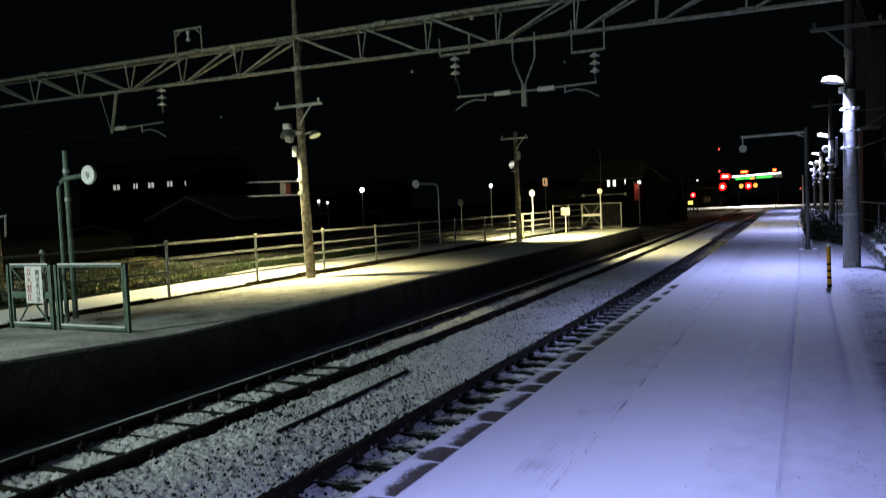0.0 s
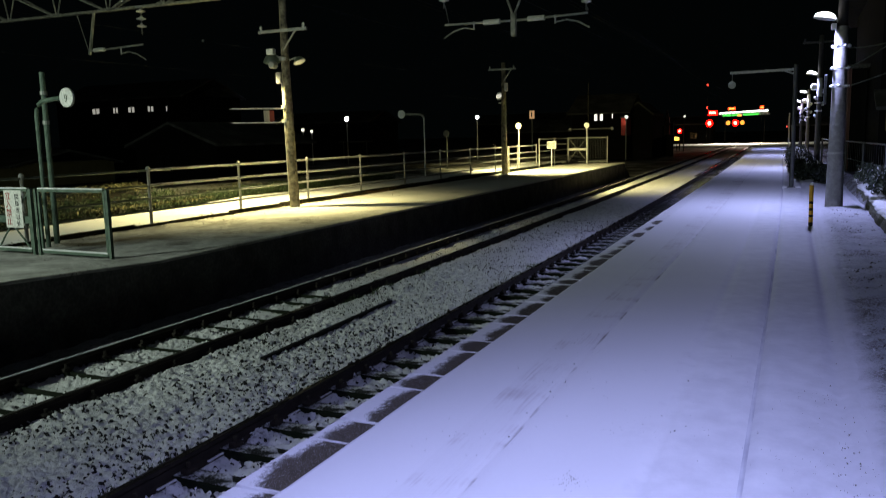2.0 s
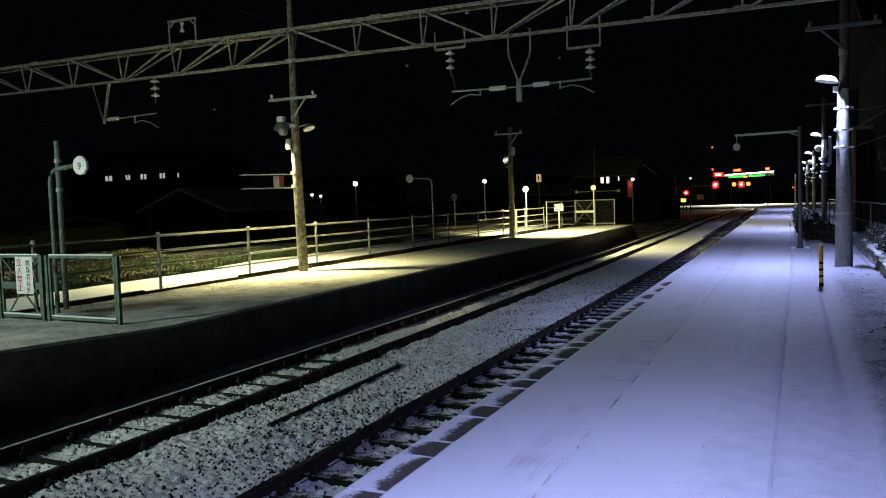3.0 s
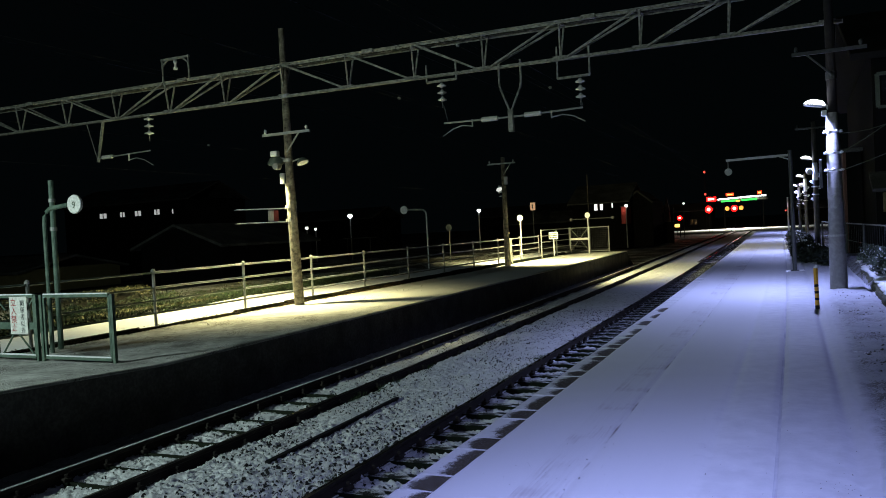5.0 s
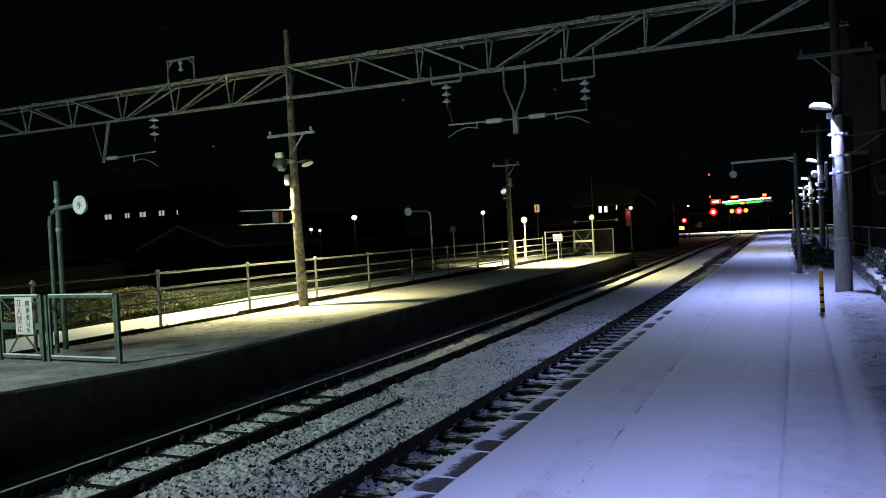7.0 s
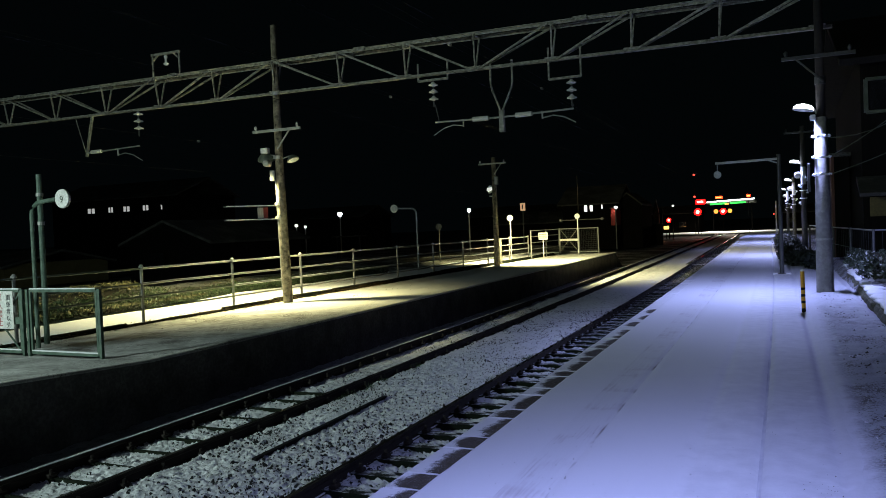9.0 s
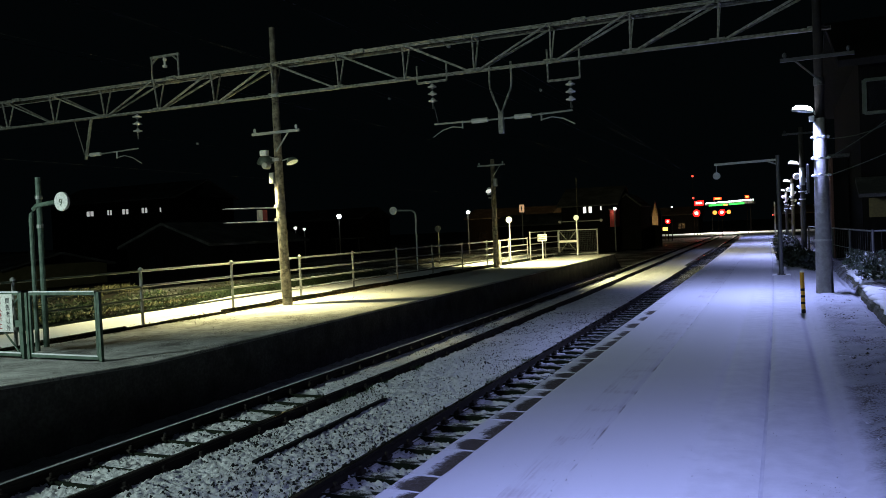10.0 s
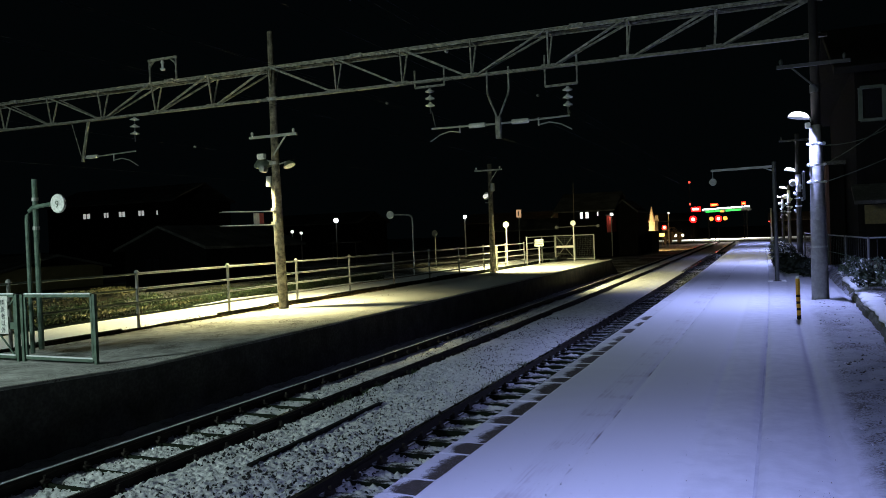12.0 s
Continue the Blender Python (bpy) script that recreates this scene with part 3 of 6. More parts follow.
def build_grit():
    def near(x, y):
        return 0.024 + 0.008 * fbm(x, y, 0.5) + 0.004 * fbm(x, y, 4)

    def far(x, y):
        return Z_FAR + 0.012 * fbm(x, y, 0.9) + 0.008 * fbm(x, y, 4.5) - 0.01
    scatter("grit", [(x, y, n, s, s) for x, y, n, s in GRIT_SPOTS], near, 0.001, 0.0048, MOSSY, "loose dark grit trodden into the platform snow")
    rng = random.Random(41)
    clods = [(rng.uniform(0.6, 1.9), rng.uniform(5, 17), rng.randint(2, 9), 0.10, 0.16) for _ in range(150)]
    scatter("earth_clods", clods, lambda x, y: 0.055 + (0.21 if x > 1.5 else 0.0), 0.004, 0.017, BARK, "small dark clods and twigs on the verge snow")
    rng = random.Random(23)
    spots = [(-12.16, y, 14, 0.05, 0.3) for y in steps(9.2, 30, 0.6)]
    spots += [(rng.uniform(-11.6, -9.0), rng.uniform(9.5, 22), rng.randint(3, 14), 0.18, 0.4) for _ in range(34)]
    scatter("leaf_litter", spots, far, 0.006, 0.02, BARK, "dark leaf litter and dirt on the far platform snow")


def build_far_platform():
    p = thing("platform_far", (0, 0, 0), "far station platform under thin dirty snow", "platform", "", "structure")

    def edge(y):
        return X_FAR + bend(y)

    def top(y):
        return Z_FAR + 0.052 * max(0.0, 8.6 - y)
    ys = steps(-6, 8, 0.4) + steps(8.12, 24, 0.12) + steps(24.4, 45.2, 0.4)
    bm = B()
    cols = 44
    rows = []
    for y in ys:
        row = []
        for i in range(cols + 1):
            u = i / cols
            x = edge(y) * (1 - u) + (-12.30) * u
            z = top(y) + 0.012 * fbm(x, y, 0.9) + 0.008 * fbm(x, y, 4.5) + (-0.02 * u * u)
            if i == 0:
                z -= 0.03
            row.append(bm.verts.new((x + (0.025 * fbm(y, 1, 2.0) if i == 0 else 0), y, z)))
        rows.append(row)
    for a, b in zip(rows, rows[1:]):
        for i in range(cols):
            bm.faces.new((a[i], a[i + 1], b[i + 1], b[i]))
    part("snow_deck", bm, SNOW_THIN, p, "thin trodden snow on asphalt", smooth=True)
    bm = B()
    for a, b in zip(ys, ys[1:]):
        v = [bm.verts.new(c) for c in ((edge(a) + 0.03, a, top(a) - 0.025), (edge(b) + 0.03, b, top(b) - 0.025), (edge(b) + 0.06, b, -1.3), (edge(a) + 0.06, a, -1.3))]
        bm.faces.new(v)
        w = [bm.verts.new(c) for c in ((edge(a) + 0.03, a, top(a) - 0.025), (edge(b) + 0.03, b, top(b) - 0.025), (edge(b) - 0.1, b, top(b) - 0.04), (edge(a) - 0.1, a, top(a) - 0.04))]
        bm.faces.new(w)
    part("platform_wall", bm, PLATFORM_FACE, p, "dark sooty platform wall")
    bm = B()
    lip = []
    for y in ys:
        w, d = 0.07 + 0.03 * fbm(y, 3, 1.1), 0.012 + 0.006 * fbm(y, 7, 2.0)
        lip.append([bm.verts.new((edge(y) + dx, y, top(y) + dz)) for dx, dz in ((0.05, -0.030), (0.055, -0.010), (0.03 + 0.02 * fbm(y, 5, 6.0), d), (-w, d), (-w - 0.05, -0.03))])
    for a, b in zip(lip, lip[1:]):
        for k in range(4):
            bm.faces.new((a[k], a[k + 1], b[k + 1], b[k]))
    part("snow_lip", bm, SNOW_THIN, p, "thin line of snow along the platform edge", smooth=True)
    bm = B()
    e = edge(45.2)
    q = [(e + 0.03, 44.9, Z_FAR - 0.03), (-12.3, 45.2, Z_FAR), (-12.3, 48.4, -1.15), (e + 0.03, 47.2, -1.15), (e + 0.06, 44.9, -1.2), (-12.3, 45.0, -1.2)]
    v = [bm.verts.new(c) for c in q]
    bm.faces.new((v[0], v[1], v[2], v[3]))
    bm.faces.new((v[0], v[3], v[4]))
    bm.faces.new((v[1], v[5], v[2]))
    part("end_slope", bm, BARE_STONE, p, "bare earth slope at the platform end")
    # low kerb along the back
    y = 3.0
    rng = random.Random(6)
    bm = B()
    box(bm, -12.44, 0.01, -0.35, -12.30, 0.99, 0.0, 0.015)
    k0 = part("kerb_stone", bm, WOOD_DARK, p, "dark wet kerb stone")
    k = 0
    while y < 44:
        ob = k0 if k == 0 else new("kerb_stone", k0.data)
        ob.parent = p
        ob.matrix_basis = pose(rng.uniform(-0.02, 0.02), y, Z_FAR + 0.05 + 0.07 * min(1.0, max(0.0, (y - 14) / 6)) + rng.uniform(-0.03, 0.015), 0, 0, rng.uniform(-0.06, 0.06))
        y += 1.0
        k += 1
    return p


def build_leaf_litter():
    """Brown leaves and twigs blown against the kerb of the far platform."""
    rng = np.random.default_rng(57)
    verts, faces = [], []
    for y in rng.uniform(8.0, 24.0, 2600):
        if 0.5 + 0.9 * fbm(y, 2.0, 0.8) < rng.random():
            continue
        x = -12.26 + abs(rng.normal()) * 0.035
        z = Z_FAR + 0.004 + 0.10 * max(0.0, rng.random() - (x + 12.28) * 7)
        a, r, e = rng.uniform(0, math.tau), rng.uniform(0.012, 0.032), rng.uniform(0.006, 0.014)
        c, sn, i = math.cos(a), math.sin(a), len(verts)
        verts += [(x - r * c, y - r * sn, z), (x + e * sn, y - e * c, z + rng.uniform(0.004, 0.02)), (x + r * c, y + r * sn, z + rng.uniform(0, 0.012)), (x - e * sn, y + e * c, z + rng.uniform(0.004, 0.02))]
        faces += [(i, i + 1, i + 2), (i, i + 2, i + 3)]
    me = bpy.data.meshes.new("leaf_litter")
    me.from_pydata(verts, [], faces)
    me.materials.append(LITTER)
    tagged(new("leaf_litter", me), "brown dead leaves blown against the platform kerb", "leaves", "", "stuff")


def build_back_strip():
    sheet("snow_strip", steps(-15.0, -12.44, 0.12), steps(2, 46, 0.25), lambda x, y: Z_FAR - 0.03 + 0.10 * min(1.0, max(0.0, (y - 15.5) / 3.0)) + 0.03 * fbm(x, y, 0.6) + 0.012 * fbm(x, y, 3), SNOW, "smooth fresh snow behind the platform fence", "snow", follow=False)
    sheet("bank", steps(-34, -14.95, 0.5), steps(-2, 60, 0.7), lambda x, y: -0.2 + 0.25 * min(1, (-14.95 - x) / 2.5) - 0.9 * max(0, min(1, (-19 - x) / 10)) + 0.08 * fbm(x, y, 0.5), SNOW_DARK_FIELD, "dark garden ground with patches of snow", "ground", follow=False)


# ---------------------------------------------------------------- overhead line
def build_gantry():
    g = thing("overhead_line_gantry", (0, Y_GANTRY, 0), "weathered steel lattice gantry spanning both tracks", "gantry")
    xb = [-30.1, -28.1, -26.05, -24.0, -21.95, -19.93, -17.90, -15.90, -13.93, -12.0, -10.07, -8.24, -6.46, -4.64, -2.91, -1.15, 0.66]
    zb, zt, w = 5.24, 6.01, 0.20

    def at(x, y, z):
        return (x, y, z + sag(x))
    for yy in (-w, w):
        bm = B()
        bar(bm, at(xb[0], yy, zt + 0.022), at(xb[-1] + 0.2, yy, zt + 0.022), 0.07, 0.018)
        bar(bm, at(xb[0], yy + 0.026, zt - 0.015), at(xb[-1] + 0.2, yy + 0.026, zt - 0.015), 0.014, 0.056)
        part("top_chord", bm, STEEL_PAINT, g)
    bm = B()
    bar(bm, at(xb[0], 0, zb - 0.022), at(xb[-1] + 0.25, 0, zb - 0.022), 0.11, 0.016)
    bar(bm, at(xb[0], 0, zb + 0.012), at(xb[-1] + 0.25, 0, zb + 0.012), 0.03, 0.052)
    part("bottom_chord", bm, STEEL_PAINT, g)
    down = {0, 1, 2, 3, 4, 5, 9, 10, 11}
    for i, x in enumerate(xb):
        for yy in (-w, w):
            bm = B()
            bar(bm, at(x, yy * 0.1, zb), at(x + 0.05, yy, zt), 0.034, 0.034)
            part("strut", bm, STEEL_PAINT, g)
            if i + 1 < len(xb):
                bm = B()
                a, b = at(x + 0.10, yy, zt), at(xb[i + 1] - 0.10, yy * 0.1, zb)
                if i not in down:
                    a, b = at(x + 0.1, yy * 0.1, zb), at(xb[i + 1] - 0.02, yy, zt)
                bar(bm, a, b, 0.042, 0.042)
                part("diagonal", bm, STEEL_PAINT, g)
        bm = B()
        bar(bm, at(x + 0.05, -w, zt - 0.02), at(x + 0.05, w, zt - 0.02), 0.05, 0.05)
        part("cross_tie", bm, STEEL_PAINT, g)
        bm = B()
        box(bm, x - 0.16, -0.06, zb + 0.03 + sag(x), x + 0.14, 0.06, zb + 0.06 + sag(x))
        for k in range(5):
            rod(bm, (x - 0.12 + 0.06 * k, -0.07, zb + 0.05 + sag(x)), (x - 0.12 + 0.06 * k, -0.05, zb + 0.05 + sag(x)), 0.012, n=6)
        part("gusset_plate", bm, STEEL_PAINT, g)
        if i % 3 == 1:
            bm = B()
            box(bm, x + 0.55, -w - 0.05, zt - 0.05 + sag(x), x + 0.85, -w + 0.05, zt + 0.05 + sag(x), 0.006)
            part("splice_plate", bm, STEEL_PAINT, g)
    return g


def insulator(name, at, n=3, gap=0.135, r=0.105, group="hanging insulators"):
    """A vertical string of shed discs; at is its top."""
    t = thing(name, at, "string of pale porcelain insulator discs hanging under the gantry", "insulator", group)
    bm = B()
    rod(bm, (0, 0, 0.0), (0, 0, -gap * n - 0.12), 0.018)
    part("rod", bm, DARK_STEEL, t)
    for k in range(n):
        bm = B()
        z = -0.08 - k * gap
        lathe(bm, [(0.03, z + 0.05), (0.045, z + 0.02), (r, z - 0.015), (r, z - 0.03), (0.05, z - 0.03), (0.03, z - 0.06)], n=14)
        part("disc", bm, PORCELAIN, t, smooth=True)
    return t


def build_hardware():
    zb = 5.24
    y = Y_GANTRY
    # twin registration arms on a forked drop bracket
    d = thing("registration_bracket", (-5.86, y, zb - 0.04 + sag(-5.86)), "forked steel drop bracket with twin registration arms", "bracket")
    for s in (-1, 1):
        bm = B()
        x0 = -0.24 if s < 0 else 0.28
        tube(bm, [(x0, 0, 0.16), (x0, 0, -0.32), (x0 * 0.92, 0, -0.45), (0.03 * s, 0, -0.95), (0.03 * s, 0, -1.42)], 0.026)
        part("drop_post", bm, STEEL_PAINT, d)
        bm = B()
        rod(bm, (s * 0.05, 0, -1.11), (s * 1.66, 0, -1.08), 0.022)
        part("arm", bm, GALV, d)
        bm = B()
        lathe(bm, [(0.03, -0.2), (0.055, -0.19), (0.055, 0.19), (0.03, 0.2)], (s * 0.52, 0, -1.10), 12, Matrix.Rotation(radians(90), 4, "Y"))
        part("arm_insulator", bm, PORCELAIN, d)
        bm = B()
        xs = s * 0.95
        rod(bm, (xs, 0, -1.06), (xs, 0, -1.24), 0.02)
        tube(bm, [(xs, 0, -1.22), (xs + s * 0.25, 0, -1.18), (xs + s * 0.5, 0, -1.24), (xs + s * 0.75, 0, -1.38)], 0.014)
        part("steady_arm", bm, GALV, d)
    bm = B()
    box(bm, -0.06, -0.05, -1.45, 0.06, 0.05, -0.95, 0.01)
    part("clamp_block", bm, STEEL_PAINT, d)
    # hanging frames that carry the insulator strings
    for x, w, drop, end in ((-7.54, 0.38, 0.13, -7.42), (-4.37, 0.36, 0.42, -4.28)):
        f = thing("hanging_bracket", (x, y, zb + sag(x)), "small steel frame clamped under the gantry", "bracket", "insulator frames")
        for s in (-1, 1):
            bm = B()
            bar(bm, (s * w, 0, 0.28), (s * w, 0, -drop), 0.035, 0.035)
            part("hanger", bm, STEEL_PAINT, f)
        bm = B()
        bar(bm, (-w, 0, -drop), (w, 0, -drop), 0.06, 0.05)
        part("cross_bar", bm, STEEL_PAINT, f)
        sx = x + (0.0 if drop < 0.2 else 0.14)
        insulator("insulator_string", (sx, y, zb - drop - 0.02 + sag(x)), 3, 0.165, 0.11)
        bm = B()
        tube(bm, [(sx, y, zb - drop - 0.55 + sag(x)), (sx + 0.04, y, zb - drop - 0.62 + sag(x)), (end, y, 4.12 + sag(x))], 0.012, 6)
        tagged(part("jumper_wire", bm, DARK_STEEL, None), "short wire from the insulator to the arm", "wire", "jumper wires")
    # left track
    d = thing("registration_bracket", (-18.45, y, zb - 0.04 + sag(-18.45)), "raking steel drop post with one registration arm", "bracket")
    bm = B()
    bar(bm, (0.0, 0, 0.06), (-0.30, 0, -1.14), 0.06, 0.06)
    part("drop_post", bm, STEEL_PAINT, d)
    bm = B()
    bar(bm, (-0.68, 0, 0.02), (-0.34, 0, -1.0), 0.018, 0.018)
    part("stay", bm, STEEL_PAINT, d)
    bm = B()
    lathe(bm, [(0.03, -0.2), (0.055, -0.19), (0.055, 0.19), (0.03, 0.2)], (0.08, 0, -1.02), 12, Matrix.Rotation(radians(90), 4, "Y"))
    part("arm_insulator", bm, PORCELAIN, d)
    bm = B()
    rod(bm, (-0.28, 0, -1.04), (1.74, 0, -0.98), 0.02)
    part("arm", bm, GALV, d)
    bm = B()
    rod(bm, (0.92, 0, -1.0), (0.92, 0, -1.2), 0.022)
    tube(bm, [(0.92, 0, -1.18), (1.2, 0, -1.14), (1.5, 0, -1.22), (1.82, 0, -1.40)], 0.013)
    part("steady_arm", bm, GALV, d)
    insulator("insulator_string", (-16.70, y, zb - 0.02 + sag(-16.7)), 3, 0.20, 0.13)
    # frame on top of the gantry
    f = thing("feeder_frame", (-15.60, y, 6.0 + sag(-15.6)), "steel goalpost frame with a small feeder insulator", "bracket")
    for s in (-0.47, 0.47):
        bm = B()
        bar(bm, (s, 0, 0), (s, 0, 0.68), 0.035, 0.035)
        bar(bm, (s, 0, 0.52), (s * 0.6, 0, 0.68), 0.04, 0.04)
        part("post", bm, STEEL_PAINT, f)
    bm = B()
    bar(bm, (-0.5, 0, 0.7), (0.5, 0, 0.7), 0.06, 0.06)
    part("cross_bar", bm, STEEL_PAINT, f)
    bm = B()
    lathe(bm, [(0.03, 0.66), (0.06, 0.6), (0.03, 0.55), (0.03, 0.45), (0.075, 0.43), (0.05, 0.38)], n=12)
    part("insulator", bm, PORCELAIN, f)


def build_wires():
    """Contact, catenary and feeder wires along the line."""
    for x, z, r, lab in ((-7.45, 3.78, 0.008, "taut copper contact wire over the far track"), (-7.45, 4.46, 0.008, "catenary wire over the far track"),
                         (-4.2, 3.78, 0.008, "taut copper contact wire over the near track"), (-4.2, 4.42, 0.008, "catenary wire over the near track"),
                         (-16.65, 3.7, 0.008, "contact wire over the siding"), (-15.65, 6.35, 0.008, "feeder wire above the siding")):
        bm = B()
        pts = []
        for y in steps(-10, 110, 3):
            sag = 0.0 if "contact" in lab else 0.35 * (1 - abs(math.cos(math.pi * (y - Y_GANTRY) / 46.0)))
            pts.append((x + bend(y), y, z - sag * 0.8))
        tube(bm, pts, r * 0.45, 5)
        tagged(part("overhead_wire", bm, BLACK_RUBBER, None), lab, "wire", "overhead wires")


def build_wire_beads():
    """Small bead insulators threaded on thin span wires."""
    for x, y, z in ((-7.08, 17.0, 5.87), (-11.24, 22.0, 5.78), (-6.35, 22.0, 5.51), (-18.89, 22.0, 5.02)):
        t = thing("strain_insulator", (x, y, z), "small grey bead insulator on a thin dark span wire", "insulator", "span wire beads")
        bm = B()
        lathe(bm, [(0.015, -0.06), (0.038, -0.04), (0.042, 0.0), (0.038, 0.04), (0.015, 0.06)], n=12, turn=Matrix.Rotation(radians(90), 4, "X"))
        part("bead", bm, GALV, t, smooth=True)
        bm = B()
        tube(bm, [(bend(y + d) - bend(y), d, 0.00035 * d * d - 0.01) for d in (-36, -24, -12, 0, 12, 24, 36, 48)], 0.004, 5)
        part("span_wire", bm, BLACK_RUBBER, t)


# ---------------------------------------------------------------- poles and lamps
def pole_mesh(bm, h, r0, r1, n=20, z0=-0.2):
    lathe(bm, [(r0, z0), (r0, 0.0), (r0 + (r1 - r0) * 0.5, h * 0.5), (r1, h), (r1 * 0.6, h + 0.01)], n=n)


def cross_arm(parent, z, x0, x1, mat, brace=None):
    bm = B()
    bar(bm, (x0, -0.12, z), (x1, -0.12, z), 0.06, 0.065)
    arm = part("cross_arm", bm, mat, parent)
    for x in (x0 + 0.08, x1 - 0.1):
        bm = B()
        lathe(bm, [(0.02, z + 0.04), (0.035, z + 0.07), (0.035, z + 0.12), (0.015, z + 0.15)], (x, -0.12, 0), 10)
        part("pin_insulator", bm, DARK_STEEL if mat is DARK_STEEL else PORCELAIN, parent)
    if brace:
        bm = B()
        bar(bm, (brace, -0.14, z - 0.03), (0.06, -0.14, z - 0.5), 0.03, 0.03)
        part("brace", bm, mat, parent)


def build_main_pole():
    p = thing("gantry_pole", (-12.0, Y_GANTRY, Z_FAR), "stained concrete pole carrying the gantry, lit by its own floodlight", "pole")
    bm = B()
    lathe(bm, [(0.128, -0.2), (0.128, 0.0), (0.105, 3.5), (0.075, 7.15), (0.045, 7.16)], n=20)
    for v in bm.verts:
        v.co.x += 0.09 * max(0.0, 1 - v.co.z / 4.0)
    part("shaft", bm, CONCRETE_WARM, p, smooth=True)
    cross_arm(p, 4.44, -0.68, 0.78, GALV, 0.45)
    for z in (6.2, 5.4, 3.75, 2.55, 2.2):
        bm = B()
        r = 0.128 - 0.053 * z / 7.15 + 0.012
        lathe(bm, [(r, z - 0.04), (r, z + 0.04)], n=16)
        box(bm, -r - 0.05, -0.03, z - 0.035, -r + 0.01, 0.03, z + 0.035)
        part("steel_band", bm, GALV, p)
    # floodlight heads, seen from behind
    for at, rx, ry, size, lab, under in (((-0.38, -0.02, 3.76), 24, 12, 1.22, "back of a dark green floodlight hood", LAMP_HOUSING), ((0.44, -0.02, 3.68), -3, -24, 0.86, "second lamp hood with a pale underside", WHITE_ENAMEL)):
        m = Matrix.Translation(at) @ Matrix.Rotation(radians(ry), 4, "Y") @ Matrix.Rotation(radians(rx), 4, "X") @ Matrix.Diagonal((size, size, size * 0.75, 1))
        bm = B()
        lathe(bm, [(0.04, 0.15), (0.07, 0.14), (0.13, 0.08), (0.18, -0.02), (0.19, -0.06), (0.18, -0.06)], (0, 0, 0), 18, m)
        h = part("lamp_hood", bm, LAMP_HOUSING, p, lab, smooth=True)
        bm = B()
        lathe(bm, [(0.17, -0.062), (0.10, -0.085), (0.02, -0.09)], (0, 0, 0), 18, m)
        part("reflector", bm, under, h)
        bm = B()
        rod(bm, (at[0] * 0.8, at[1], at[2] + 0.08), (0, 0.05, at[2] + 0.02), 0.018)
        part("lamp_bracket", bm, GALV, p)
    bm = B()
    box(bm, -0.40, -0.24, 3.86, -0.19, -0.10, 4.00, 0.015)
    part("speaker", bm, WHITE_ENAMEL, p, "pale horn speaker box")
    bm = B()
    lathe(bm, [(0.05, -0.12), (0.09, -0.1), (0.09, 0.06), (0.06, 0.08)], (-0.24, -0.20, 3.60), 14, Matrix.Rotation(radians(90), 4, "X"))
    part("ballast_can", bm, GALV, p, "round grey lamp ballast")
    bm = B()
    box(bm, -0.22, -0.14, 3.14, -0.06, 0.0, 3.42, 0.02)
    part("junction_box", bm, GALV, p)
    bm = B()
    rod(bm, (-0.055, -0.02, 0.3), (-0.115, -0.02, 3.3), 0.018)
    part("conduit", bm, GALV, p)
    # bracket rails that hold a small red and white plate
    s = thing("sign_bracket", (-12.12, Y_GANTRY + 0.02, Z_FAR + 2.1), "pair of snow-topped steel rails with a red and white plate", "sign bracket")
    for z in (0.05, 0.40):
        bm = B()
        bar(bm, (0.0, -0.08, z), (-0.84, -1.12, z), 0.018, 0.018)
        part("rail_arm", bm, GALV, s)
        bm = B()
        bar(bm, (0.0, -0.08, z + 0.016), (-0.80, -1.07, z + 0.016), 0.02, 0.012)
        part("snow_line", bm, SNOW_CAP, s)
    for k, (u, m) in enumerate(((0.50, GALV), (0.36, DARK_RED))):
        bm = B()
        bar(bm, (-u * 0.55 - 0.045, -u * 0.68 - 0.09, 0.225), (-u * 0.55 + 0.05, -u * 0.68 + 0.02, 0.225), 0.02, 0.28)
        part("plate", bm, m, s)


def luminaire(parent, z, reach, side=-1):
    """Street-lamp head on a short arm, with a glowing lens."""
    bm = B()
    tube(bm, [(0.0, 0, z - 0.22), (side * 0.08, 0, z - 0.08), (side * (reach * 0.5), 0, z)], 0.024)
    part("lamp_arm", bm, GALV, parent)
    m = Matrix.Translation((side * reach, 0, z)) @ Matrix.Rotation(radians(11), 4, "Y") @ Matrix.Diagonal((1.0, 0.75, 0.95, 1))
    bm = B()
    lathe(bm, [(0.05, -0.055), (0.19, -0.05), (0.205, -0.035), (0.19, -0.02)], (0, 0, 0), 20, m)
    part("lamp_rim", bm, WHITE_ENAMEL, parent, smooth=True)
    bm = B()
    lathe(bm, [(0.19, -0.02), (0.175, 0.025), (0.13, 0.065), (0.06, 0.085), (0.01, 0.09)], (0, 0, 0), 20, m)
    o = part("lens", bm, LED_GLOW, parent, "glowing bluish-white lamp dome", smooth=True)
    o.visible_shadow = False


def clamp_ring(parent, z, r, mat, lugs=4):
    bm = B()
    lathe(bm, [(r, z - 0.02), (r + 0.010, z - 0.02), (r + 0.010, z + 0.02), (r, z + 0.02)], n=16)
    rng = random.Random(int(z * 100))
    for k in range(lugs):
        a = k * math.tau / lugs + rng.uniform(0, 1)
        c = Vector(((r + 0.03) * math.cos(a), (r + 0.03) * math.sin(a), z + 0.01))
        bmesh.ops.create_icosphere(bm, subdivisions=1, radius=rng.uniform(0.025, 0.045), matrix=Matrix.Translation(c) @ Matrix.Diagonal((1, 1, 0.8, 1)))
    part("clamp", bm, mat, parent)


